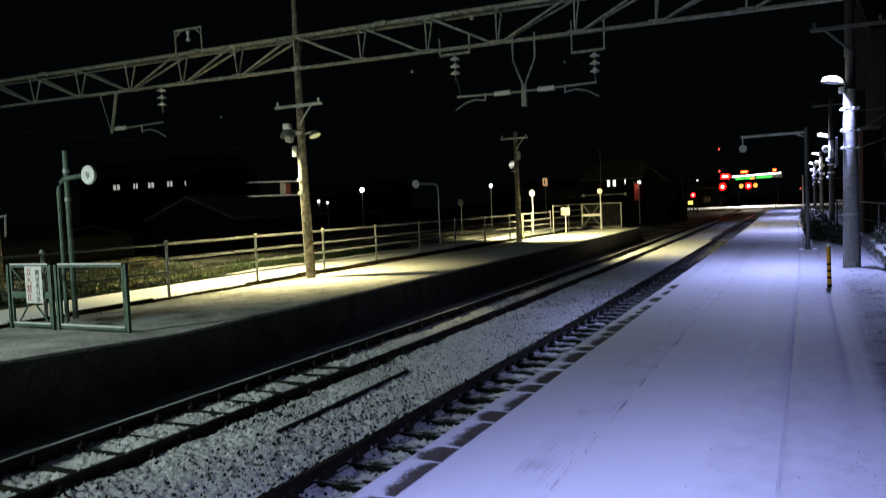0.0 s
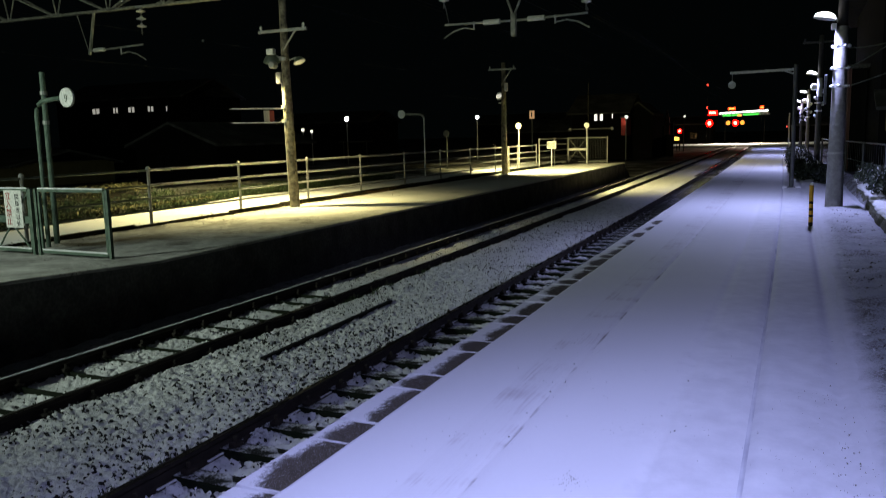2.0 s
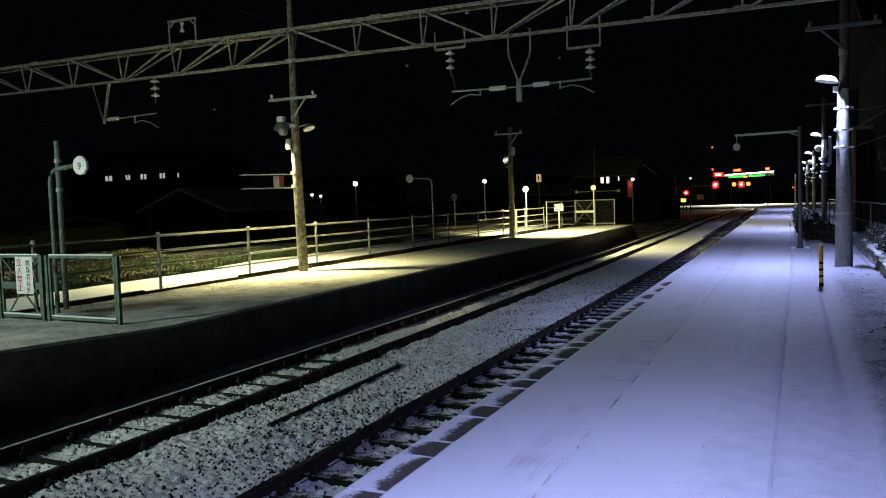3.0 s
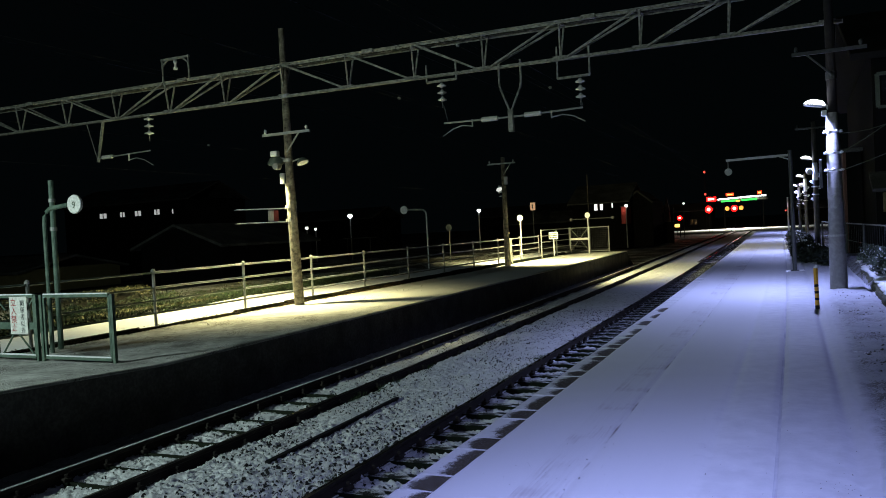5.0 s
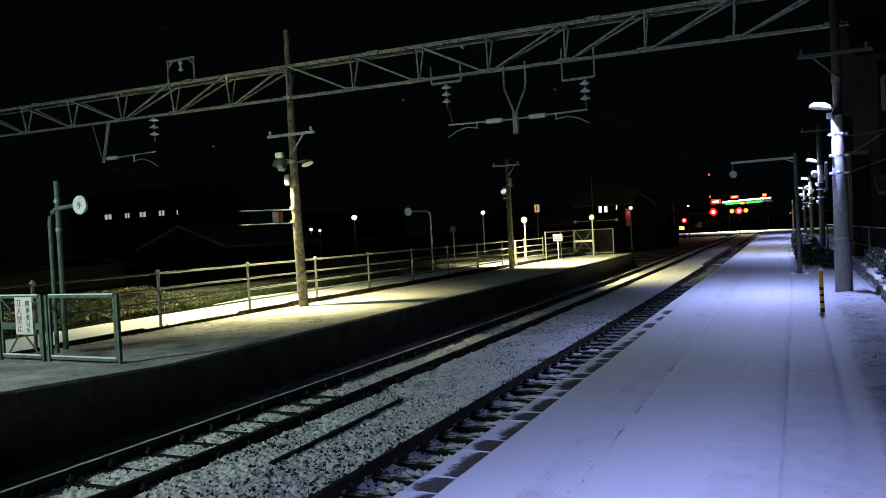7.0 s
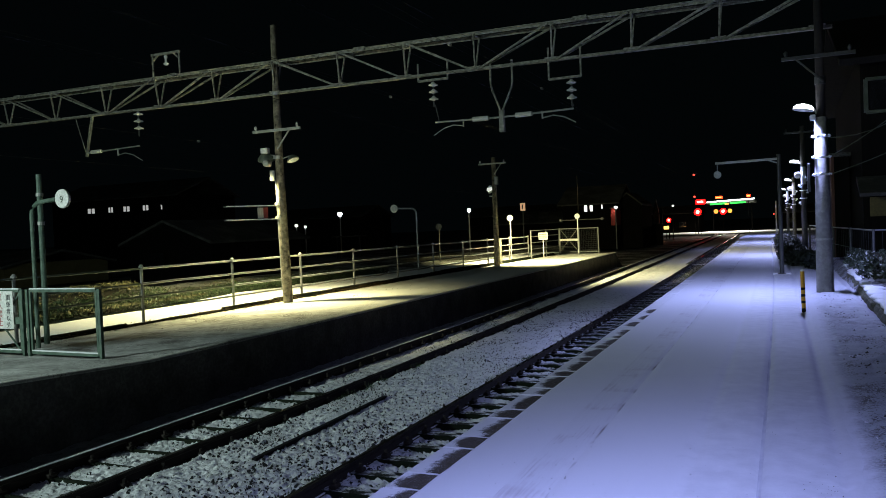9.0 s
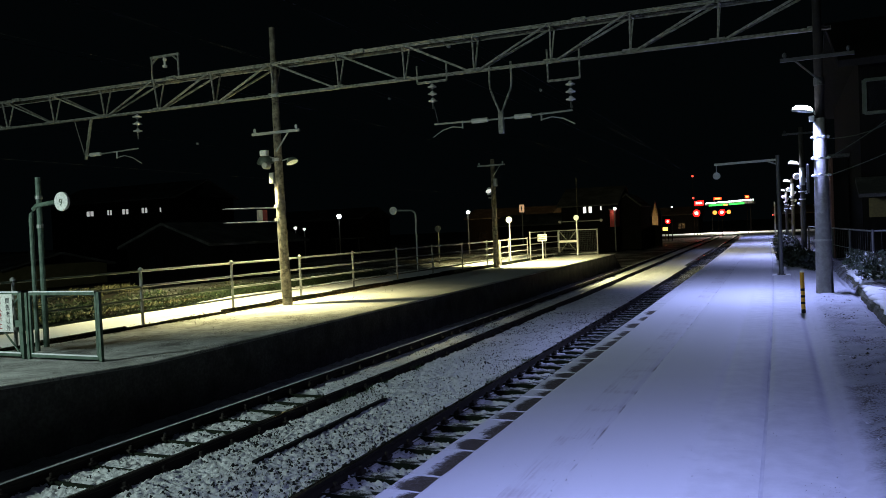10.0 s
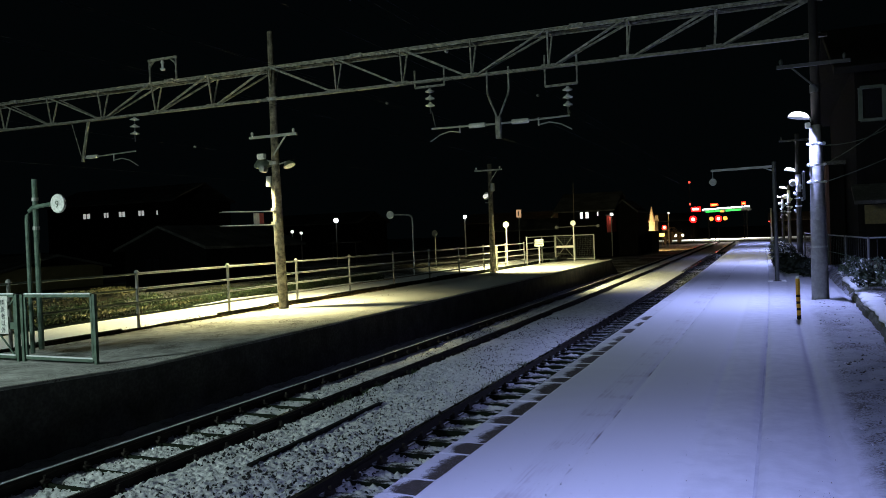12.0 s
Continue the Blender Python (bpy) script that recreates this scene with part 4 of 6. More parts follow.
def build_right_pole():
    p = thing("gantry_pole", (0.655, 16.8, 0), "tall grey concrete pole with snowy clamps and a lamp", "pole")
    bm = B()
    pole_mesh(bm, 3.42, 0.158, 0.112, 24)
    part("shaft", bm, CONCRETE, p, smooth=True)
    bm = B()
    rod(bm, (0.01, 0.0, 3.40), (0.0, 0.0, 8.6), 0.085, 0.07, n=18)
    part("upper_shaft", bm, BLACK_PAINT, p, "narrower dark upper length of the pole", smooth=True)
    bm = B()
    rod(bm, (0.01, 0, 4.05), (0.01, 0, 4.2), 0.10, n=18)
    part("collar", bm, DARK_STEEL, p)
    for z in (3.05, 2.65, 2.32, 1.08):
        clamp_ring(p, z, 0.158 - 0.046 * z / 3.4, SNOW_CAP if z > 2 else GALV, 9 if z > 2 else 0)
    for z in (1.82, 1.62):
        bm = B()
        rod(bm, (-0.02, -0.12, z), (-0.02, -0.26, z), 0.014)
        rod(bm, (-0.02, -0.24, z + 0.0), (-0.02, -0.27, z), 0.03)
        part("step_bolt", bm, GALV, p)
    cross_arm(p, 4.58, -0.66, 0.62, DARK_STEEL, -0.4)
    luminaire(p, 3.62, 0.29)
    bm = B()
    box(bm, -0.19, -0.16, 3.36, -0.09, -0.05, 3.47, 0.015)
    part("sensor_box", bm, WHITE_ENAMEL, p)
    bm = B()
    box(bm, -0.26, -0.08, 2.0, -0.21, 0.08, 2.55, 0.01)
    part("side_plate", bm, DARK_STEEL, p)
    for z, dz, e in ((3.02, -0.75, 2.3), (2.62, -0.25, 2.6), (2.3, -0.15, 1.5)):
        bm = B()
        pts = []
        for k in range(13):
            u = k / 12
            pts.append((0.74 + 3.2 * u, 16.75 + 1.4 * u, z + e * u * 1.0 + dz * math.sin(math.pi * u) * (1 - 0.5 * u)))
        tube(bm, pts, 0.010, 6)
        tagged(part("service_cable", bm, LAMP_HOUSING, None), "slack black service cable leaving the concrete pole", "cable", "service cables")


def build_lamp_posts():
    for i, (ly, lx) in enumerate(NEAR_LAMPS):
        if i == 1:
            continue
        p = thing("platform_lamp", (lx, ly, 0), "slim concrete lamp post with a bright bluish-white lamp", "lamp post", "platform lamps")
        bm = B()
        pole_mesh(bm, 3.75 if i != 2 else 5.0, 0.11, 0.08, 16)
        part("shaft", bm, CONCRETE_DARK, p, smooth=True)
        luminaire(p, 3.62, 0.29)
        for z in (3.0, 2.5, 2.2):
            clamp_ring(p, z, 0.10, SNOW_CAP, 4)
        # Whitened below the lamp: lamplight and snow crust painted together.
        bm = B()
        lathe(bm, [(0.088, 2.72), (0.097, 2.76), (0.094, 3.1), (0.090, 3.42), (0.082, 3.46)], n=16)
        part("lit_snowy_shaft", bm, SNOW_CAP, p, "white upper shaft, lamplight and snow crust in one colour", smooth=True)
        for z, dx in ((2.86, 0.16), (2.62, -0.15), (2.40, 0.17), (1.95, -0.14)):
            bm = B()
            box(bm, min(0, dx), -0.05, z, max(0, dx), 0.03, z + 0.05, 0.008)
            lathe(bm, [(0.03, z + 0.05), (0.05, z + 0.07), (0.04, z + 0.12), (0.015, z + 0.14)], (dx, -0.01, 0), 10)
            part("snowy_fitting", bm, SNOW_CAP, p)
        bm = B()
        lathe(bm, [(0.02, -0.07), (0.10, -0.06), (0.13, 0.0), (0.10, 0.06), (0.02, 0.07)], (-0.2, -0.12, 3.1), 14, Matrix.Rotation(radians(90), 4, "X"))
        part("speaker", bm, WHITE_ENAMEL, p, "white round speaker")
        if i == 2:
            cross_arm(p, 4.75, -0.65, 0.65, DARK_STEEL)


def build_far_pole():
    p = thing("lamp_pole", (-11.98, 33.3, Z_FAR), "slim concrete pole with a flood lamp and a cross-arm", "pole")
    bm = B()
    pole_mesh(bm, 4.85, 0.14, 0.09, 16)
    part("shaft", bm, CONCRETE_WARM, p, smooth=True)
    cross_arm(p, 4.57, -0.68, 0.62, GALV, 0.4)
    bm = B()
    m = Matrix.Translation((-0.2, 0.1, 3.46)) @ Matrix.Rotation(radians(-25), 4, "Y") @ Matrix.Rotation(radians(30), 4, "X")
    lathe(bm, [(0.03, 0.16), (0.08, 0.14), (0.11, 0.06), (0.2, -0.06), (0.22, -0.1), (0.2, -0.1), (0.1, 0.04)], (0, 0, 0), 16, m)
    part("lamp_hood", bm, WHITE_ENAMEL, p, smooth=True)
    # Glowing disc added so that the hood looks lit from this side.
    bm = B()
    lathe(bm, [(0.17, -0.02), (0.12, 0.03), (0.03, 0.05)], (-0.24, -0.02, 3.44), 16, Matrix.Rotation(radians(68), 4, "X") @ Matrix.Rotation(radians(-20), 4, "Y") @ Matrix.Diagonal((1, 0.62, 1, 1)))
    part("lamp_glass", bm, LAMP_GLASS, p, "pale lamp glass, its glow added for the lit hood", smooth=True)
    bm = B()
    box(bm, 0.06, -0.16, 3.62, 0.22, -0.02, 3.98, 0.02)
    part("transformer_box", bm, GALV, p)
    bm = B()
    box(bm, -0.24, -0.1, 3.1, -0.06, -0.02, 3.14, 0.01)
    part("bracket", bm, GALV, p)


# ---------------------------------------------------------------- fences and gates
def build_fence():
    ys = [6.55, 9.5, 12.45, 15.38, 18.3, 21.2, 24.2, 27.2, 30.2, 33.15, 36.2, 39.2]
    f = thing("platform_fence", (-12.36, 0, Z_FAR), "galvanised four-rail platform fence, snow on its lit rails, unlit rails coloured darker", "fence")
    bm = B()
    rod(bm, (0, 0, -0.1), (0, 0, 1.16), 0.033, n=10)
    lathe(bm, [(0.033, 1.16), (0.05, 1.17), (0.05, 1.20), (0.02, 1.235)], n=10)
    post = part("post", bm, GALV, f, smooth=False)
    for k, y in enumerate(ys):
        ob = post if k == 0 else new("post", post.data)
        ob.parent = f
        ob.matrix_basis = pose(0, y, 0)
    for a, b in zip(ys, ys[1:]):
        for z in (1.15, 0.83, 0.56, 0.30):
            bm = B()
            rod(bm, (0, a + 0.035, z), (0, b - 0.035, z), 0.021, n=8)
            # Rails the floodlight misses get a darker colour in place of shade.
            low = a < 11 or (a < 15 and z < 0.8)
            part("rail", bm, LAMP_HOUSING if low else GALV, f)
            if low:
                continue
            bm = B()
            bar(bm, (0, a + 0.05, z + 0.024), (0, b - 0.05, z + 0.024), 0.03, 0.014)
            part("snow_line", bm, SNOW_CAP, f)
    bm = B()
    rod(bm, (0.06, 34.75, -0.1), (0.06, 34.75, 1.14), 0.055, n=10)
    part("post", bm, STEEL_PAINT, f)
    # tall section at the platform end
    g = thing("end_fence", (-12.2, 39.2, Z_FAR), "tall pale steel mesh fence closing the platform end", "fence")
    pts = [(0, 0), (0.05, 2.6), (0.1, 5.2), (1.25, 5.1), (2.4, 5.05)]
    for k, (x, y) in enumerate(pts):
        bm = B()
        r = 0.035 if k not in (2, 3) else 0.06
        rod(bm, (x, y, -0.1), (x, y, 1.50), r, n=10)
        part("post", bm, GALV, g)
    for (x0, y0), (x1, y1) in zip(pts, pts[1:]):
        gate = x0 == 0.1
        for z in ((1.46, 0.12) if x0 > 1 or gate else (1.46, 1.15, 0.83, 0.5, 0.2)):
            bm = B()
            rod(bm, (x0, y0, z), (x1, y1, z), 0.024, n=8)
            part("rail", bm, GALV, g)
        if x0 > 1 or gate:
            bm = B()
            for k in range(1, 12):
                u = k / 12
                px, py = x0 + (x1 - x0) * u, y0 + (y1 - y0) * u
                rod(bm, (px, py, 0.14), (px, py, 1.44), 0.004, n=4)
                rod(bm, (x0, y0, 0.12 + 1.34 * u), (x1, y1, 0.12 + 1.34 * u), 0.004, n=4)
            part("wire_mesh", bm, DARK_STEEL, g, "thin dark wire mesh")
        if gate:
            for a, b in (((x0, y0, 0.12), (x1, y1, 1.5)), ((x0, y0, 1.5), (x1, y1, 0.12))):
                bm = B()
                bar(bm, a, b, 0.02, 0.03)
                part("cross_brace", bm, STEEL_PAINT, g)
            bm = B()
            bar(bm, (x0, y0 - 0.03, 0.82), (x1, y1 - 0.03, 0.82), 0.03, 0.12)
            part("lock_bar", bm, WHITE_ENAMEL, g)


def build_gate():
    g = thing("platform_gate", (-12.06, 8.62, Z_FAR), "green steel gate and open frame with snow on its bars", "gate")
    for k, x in enumerate((0.0, 1.07, 1.20, 2.78)):
        bm = B()
        bar(bm, (x, -0.04 * x, -0.02), (x, -0.04 * x, 1.04), 0.05, 0.05)
        part("post", bm, GREEN_PAINT, g)
    for x0, x1 in ((0.08, 1.02), (1.27, 2.72)):
        for z in (0.06, 1.02):
            bm = B()
            bar(bm, (x0, -0.04 * x0, z), (x1, -0.04 * x1, z), 0.045, 0.045)
            part("rail", bm, GREEN_PAINT, g)
            bm = B()
            bar(bm, (x0, -0.04 * x0, z + 0.03), (x1, -0.04 * x1, z + 0.03), 0.045, 0.018)
            part("snow_line", bm, SNOW_CAP, g)
        for x in (x0, x1):
            bm = B()
            bar(bm, (x, -0.04 * x, 0.06), (x, -0.04 * x, 1.02), 0.035, 0.035)
            part("stile", bm, GREEN_PAINT, g)
    bm = B()
    bar(bm, (0.08, -0.01, 0.55), (1.02, -0.04, 0.55), 0.03, 0.11)
    part("lock_rail", bm, GREEN_PAINT, g)
    for a, b in (((0.1, 0, 0.98), (0.3, 0, 0.8)), ((1.0, -0.03, 0.98), (0.75, -0.03, 0.72)), ((0.2, 0, 0.1), (0.5, 0, 0.45)), ((0.95, -0.03, 0.1), (0.6, -0.03, 0.45))):
        bm = B()
        bar(bm, a, b, 0.02, 0.02)
        part("brace", bm, GREEN_PAINT, g)
    # notice board hung on the gate
    s = thing("notice_board", (-11.56, 8.54, Z_FAR + 0.42), "white notice board with vertical red lettering, hung on the gate", "sign")
    bm = B()
    box(bm, 0, 0, 0, 0.40, 0.012, 0.60, 0.004)
    part("panel", bm, WHITE_ENAMEL, s)
    for body, x, col in (("立入禁止", 0.10, RED_PAINT), ("関係者以外", 0.30, DARK_STEEL)):
        n = len(body)
        for k, ch in enumerate(body):
            cu = bpy.data.curves.new("lettering", "FONT")
            cu.body, cu.size, cu.extrude, cu.align_x = ch, 0.135 if n == 4 else 0.10, 0.001, "CENTER"
            cu.materials.append(col)
            o = new("lettering", cu)
            o.parent = s
            o.matrix_basis = pose(x, -0.004, 0.46 - k * (0.135 if n == 4 else 0.108), 90, 0, 0)


# ---------------------------------------------------------------- discs and small signs
def disc_sign(name, at, arm, zdisc, side, r, label, mat_post, curved=True, thick=0.05, glyph=""):
    p = thing(name, at, label, "sign post", "stop markers")
    ztop = zdisc
    bm = B()
    if curved:
        pts = [(0, 0, 0), (0, 0, ztop - 0.25)] + [(side * 0.22 * (1 - math.cos(a)), 0, ztop - 0.25 + 0.22 * math.sin(a)) for a in (0.4, 0.8, 1.2, 1.57)] + [(side * arm, 0, ztop)]
        tube(bm, pts, 0.036, 10)
    else:
        rod(bm, (0, 0, 0), (0, 0, ztop + 0.05), 0.03, n=8)
        rod(bm, (0, 0, ztop), (side * arm, 0, ztop + 0.02), 0.022, n=8)
    part("post", bm, mat_post, p)
    bm = B()
    lathe(bm, [(r * 0.97, -thick / 2), (r, -thick / 4), (r, thick / 4), (r * 0.97, thick / 2)], (side * (arm + r), 0, ztop), 24, Matrix.Rotation(radians(90), 4, "X"))
    part("disc", bm, WHITE_ENAMEL, p, "white round disc")
    return p


def build_signs():
    p = disc_sign("stop_marker", (-11.55, 9.276, Z_FAR), 0.585, 2.467, 1, 0.157, "white round stop marker on a curved green post", GREEN_PAINT)
    cu = bpy.data.curves.new("numeral", "FONT")
    cu.body, cu.size, cu.extrude, cu.align_x = "9", 0.16, 0.001, "CENTER"
    cu.materials.append(LAMP_HOUSING)
    o = new("numeral", cu)
    o.parent = p
    o.matrix_basis = pose(0.74, -0.03, 2.40, 90, 0, 0)
    # straight companion post
    q = thing("steel_post", (-11.86, 9.70, Z_FAR), "straight green steel post beside the gate", "post")
    bm = B()
    rod(bm, (0, 0, 0), (0, 0, 2.95), 0.048, 0.045, n=12)
    part("shaft", bm, GREEN_PAINT, q)
    for z in (2.1, 2.6):
        bm = B()
        lathe(bm, [(0.055, z - 0.03), (0.06, z - 0.03), (0.06, z + 0.03), (0.055, z + 0.03)], (0, 0, 0), 12)
        part("collar", bm, GALV, q)
    disc_sign("stop_marker", (-14.13, 29.56, Z_FAR), 0.86, 2.67, -1, 0.17, "white round marker on a thin bent post", GALV)
    # lollipop marker and board at the platform end
    m = thing("round_marker", (-12.75, 37.6, Z_FAR), "pale lollipop marker on a white post", "sign post", "round markers")
    bm = B()
    rod(bm, (0, 0, 0), (0, 0, 2.1), 0.028, n=10)
    part("post", bm, WHITE_ENAMEL, m)
    bm = B()
    lathe(bm, [(0.15, -0.02), (0.155, 0), (0.15, 0.02)], (0, -0.05, 2.15), 20, Matrix.Rotation(radians(90), 4, "X"))
    part("disc", bm, WHITE_ENAMEL, m)
    copy_thing(m, pose(-10.75, 43.4, Z_FAR))
    m2 = thing("round_marker", (-16.2, 36.5, Z_FAR), "grey round marker in shadow", "sign post", "round markers")
    bm = B()
    rod(bm, (0, 0, 0), (0, 0, 1.8), 0.03, n=8)
    part("post", bm, DARK_STEEL, m2)
    bm = B()
    lathe(bm, [(0.16, -0.02), (0.165, 0), (0.16, 0.02)], (0, -0.05, 1.85), 20, Matrix.Rotation(radians(90), 4, "X"))
    part("disc", bm, DARK_STEEL, m2)
    b = thing("notice_board", (-11.95, 40.6, Z_FAR), "pale yellow notice board with unreadable lines on a single post", "sign")
    bm = B()
    rod(bm, (0, 0, 0), (0, 0, 1.0), 0.035, n=8)
    part("post", bm, WHITE_ENAMEL, b)
    bm = B()
    box(bm, -0.26, -0.05, 0.95, 0.26, -0.02, 1.33, 0.006)
    part("panel", bm, WHITE_ENAMEL, b)
    for z in (1.24, 1.14, 1.04):
        bm = B()
        box(bm, -0.2, -0.056, z - 0.02, 0.2, -0.052, z + 0.02)
        part("text_bar", bm, LAMP_HOUSING, b)
    # yellow and black marker post on the near platform
    y = thing("marker_post", (0.22, 13.8, 0), "yellow marker post with black bands and a snow cap", "marker post")
    z = 0.0
    for k, hgt in enumerate((0.07, 0.08, 0.040, 0.067, 0.040, 0.067, 0.040, 0.107, 0.15)):
        bm = B()
        rod(bm, (-0.012 * z, 0, z), (-0.012 * (z + hgt), 0, z + hgt), 0.032, n=14)
        part("band", bm, BLACK_PAINT if k in (0, 2, 4, 6) else YELLOW_PAINT, y)
        z += hgt
    bm = B()
    lathe(bm, [(0.032, z), (0.035, z + 0.01), (0.022, z + 0.035), (0.01, z + 0.04)], n=12)
    part("snow_cap", bm, SNOW_CAP, y)
    w = thing("white_post", (-0.83, 75.0, 0), "slim white post with a small red lamp at the platform end", "post")
    bm = B()
    rod(bm, (0, 0, -0.15), (0, 0, 2.9), 0.075, 0.065, n=12)
    part("shaft", bm, WHITE_ENAMEL, w)
    bm = B()
    bmesh.ops.create_uvsphere(bm, u_segments=10, v_segments=8, radius=0.07, matrix=Matrix.Translation((-0.18, -0.12, 1.75)))
    part("lamp", bm, RED_DIM, w, "small red lamp", smooth=True)
    bm = B()
    bar(bm, (0, 0, 1.75), (-0.18, -0.06, 1.75), 0.03, 0.03)
    part("lamp_arm", bm, DARK_STEEL, w)
    # bracket with a hanging disc over the near platform
    a = thing("hanging_marker", (-0.14, 22.7, 0), "grey gibbet post with a round disc over the platform", "sign post")
    bm = B()
    rod(bm, (0, 0, 0), (0, 0, 3.2), 0.055, n=12)
    box(bm, -0.16, -0.16, -0.02, 0.16, 0.16, 0.03)
    part("post", bm, DARK_STEEL, a)
    bm = B()
    bar(bm, (0, 0, 3.08), (-1.6, 0, 3.06), 0.05, 0.06)
    bar(bm, (0, 0, 2.95), (-0.28, 0, 3.06), 0.03, 0.03)
    part("arm", bm, GALV, a)
    bm = B()
    rod(bm, (-1.55, 0, 3.06), (-1.55, 0, 2.85), 0.012, n=6)
    part("hanger", bm, GALV, a)
    bm = B()
    lathe(bm, [(0.095, -0.03), (0.10, 0), (0.095, 0.03)], (-1.55, 0, 2.75), 20, Matrix.Rotation(radians(90), 4, "X"))
    part("disc", bm, GALV, a)
    for s in (-0.16, 0.16):
        bm = B()
        box(bm, s - 0.06, -0.2, 0, s + 0.06, 0.2, 0.05, 0.01)
        part("foot", bm, SNOW_CAP, a)


# ---------------------------------------------------------------- plants
def leafy(name, dark, light, snow_share, snow=(0.75, 0.76, 0.78)):
    m, nt, b = nodes_of(name)
    g = nt.nodes.new("ShaderNodeNewGeometry")
    r = ramp(nt, g.outputs["Random Per Island"], [(0.0, dark), (1.0 - snow_share, light), (min(0.999, 1.01 - snow_share), snow)])
    n = noise_node(nt, 40, 3)
    f = ramp(nt, n.outputs[0], [(0.35, 0.35), (0.65, 0.0)])
    link(nt, mixed(nt, f.outputs[0], r.outputs[0], tuple(v * 0.4 for v in dark)), b.inputs["Base Color"])
    b.inputs["Roughness"].default_value = 0.7
    return m


GREEN_LEAF = leafy("low_green_leaves", (0.008, 0.020, 0.005), (0.028, 0.058, 0.014), 0.02, (0.24, 0.24, 0.14))
HEDGE_LEAF = leafy("dark_hedge_leaves", (0.006, 0.011, 0.006), (0.013, 0.023, 0.012), 0.001)
DRY_LEAF = leafy("dry_olive_leaves", (0.028, 0.028, 0.008), (0.09, 0.085, 0.026), 0.08, (0.28, 0.25, 0.13))
SNOWY_LEAF = leafy("snowy_leaves", (0.03, 0.045, 0.03), (0.06, 0.085, 0.05), 0.14)
BARK = grained("dark_bark", (0.03, 0.024, 0.018), (0.07, 0.055, 0.04), 0.9, scale=12, bump=0.6, dist=0.006)
MOSSY = grained("mossy_stone", (0.05, 0.055, 0.03), (0.13, 0.12, 0.08), 0.95, scale=6, bump=0.8, dist=0.02)
DARK_WALL = grained("dark_timber_cladding", (0.004, 0.004, 0.004), (0.010, 0.009, 0.008), 0.95, spec=0.1, scale=2, bump=0.4, dist=0.01, stretch=(4, 4, 0.3))
PALE_WALL = grained("grey_render", (0.20, 0.19, 0.17), (0.30, 0.29, 0.26), 0.85, scale=1.5, bump=0.3, dist=0.006)
ROOF_SNOW = snow_material("roof_tiles_with_snow", (0.06, 0.06, 0.055), cover=0.28, scale=0.7, tone=(0.18, 0.18, 0.17), soft=0.2)
WINDOW_LIT = glowing("lit_window", (0.95, 0.95, 0.88), 1.6)
ORANGE_LIT = glowing("orange_lit_sign", (1.0, 0.60, 0.32), 0.5)
RED_LED = glowing("red_signal_lens_and_glow", (1.0, 0.004, 0.004), 9.0)
RED_DIM = glowing("red_beacon", (1.0, 0.08, 0.05), 2.0)
AMBER_LED = glowing("amber_signal_lens", (1.0, 0.36, 0.06), 2.0)
AMBER_SIGN = glowing("amber_lit_panel", (1.0, 0.62, 0.12), 2.5)
GREEN_STRIP = glowing("green_light_strip", (0.05, 0.9, 0.12), 1.3)
WHITE_STRIP = glowing("white_light_strip", (0.85, 0.95, 1.0), 4.0)
HEADLIGHT = glowing("headlight_glass", (1.0, 0.56, 0.20), 42000)
HEADLIGHT_B = glowing("oncoming_headlight_glass", (1.0, 0.80, 0.50), 45)
GLASS_DARK = grained("dark_window_glass", (0.01, 0.01, 0.012), (0.02, 0.02, 0.022), 0.12, scale=1, bump=0.02, dist=0.001, spec=0.6)


def leaf_cloud(name, parent, blobs, n, size, material, seed, label=""):
    """Many small leaf quads over the shells of ellipsoids (x, y, z, rx, ry, rz)."""
    rng = np.random.default_rng(seed)
    idx = rng.integers(0, len(blobs), n)
    bl = np.array(blobs)[idx]
    d = rng.normal(size=(n, 3))
    d /= np.linalg.norm(d, axis=1)[:, None]
    rad = rng.uniform(0.55, 1.08, n)[:, None]
    c = bl[:, :3] + d * bl[:, 3:] * rad
    c[:, 2] = np.maximum(c[:, 2], 0.02)
    u = rng.normal(size=(n, 3))
    u /= np.linalg.norm(u, axis=1)[:, None]
    w = np.cross(u, d + rng.normal(size=(n, 3)) * 0.6)
    w /= np.linalg.norm(w, axis=1)[:, None] + 1e-6
    s = (size * rng.uniform(0.5, 1.4, n))[:, None]
    quad = np.stack([c - u * s, c + w * s * 0.5, c + u * s, c - w * s * 0.5], 1).reshape(-1, 3)
    me = bpy.data.meshes.new(name)
    me.from_pydata(quad.tolist(), [], np.arange(4 * n).reshape(-1, 4).tolist())
    me.materials.append(material)
    ob = new(name, me)
    ob.parent = parent
    if label:
        ob["label"] = label
    return ob


def stems(parent, n, h, spread, seed):
    rng = random.Random(seed)
    bm = B()
    for k in range(n):
        a = rng.uniform(0, math.tau)
        x, y = spread * math.cos(a) * rng.random(), spread * math.sin(a) * rng.random()
        tube(bm, [(x * 0.4, y * 0.4, -0.05), (x * 0.8, y * 0.8, h * 0.5), (x * 1.2, y * 1.2, h * rng.uniform(0.8, 1))], 0.009, 5)
    part("stems", bm, BARK, parent)


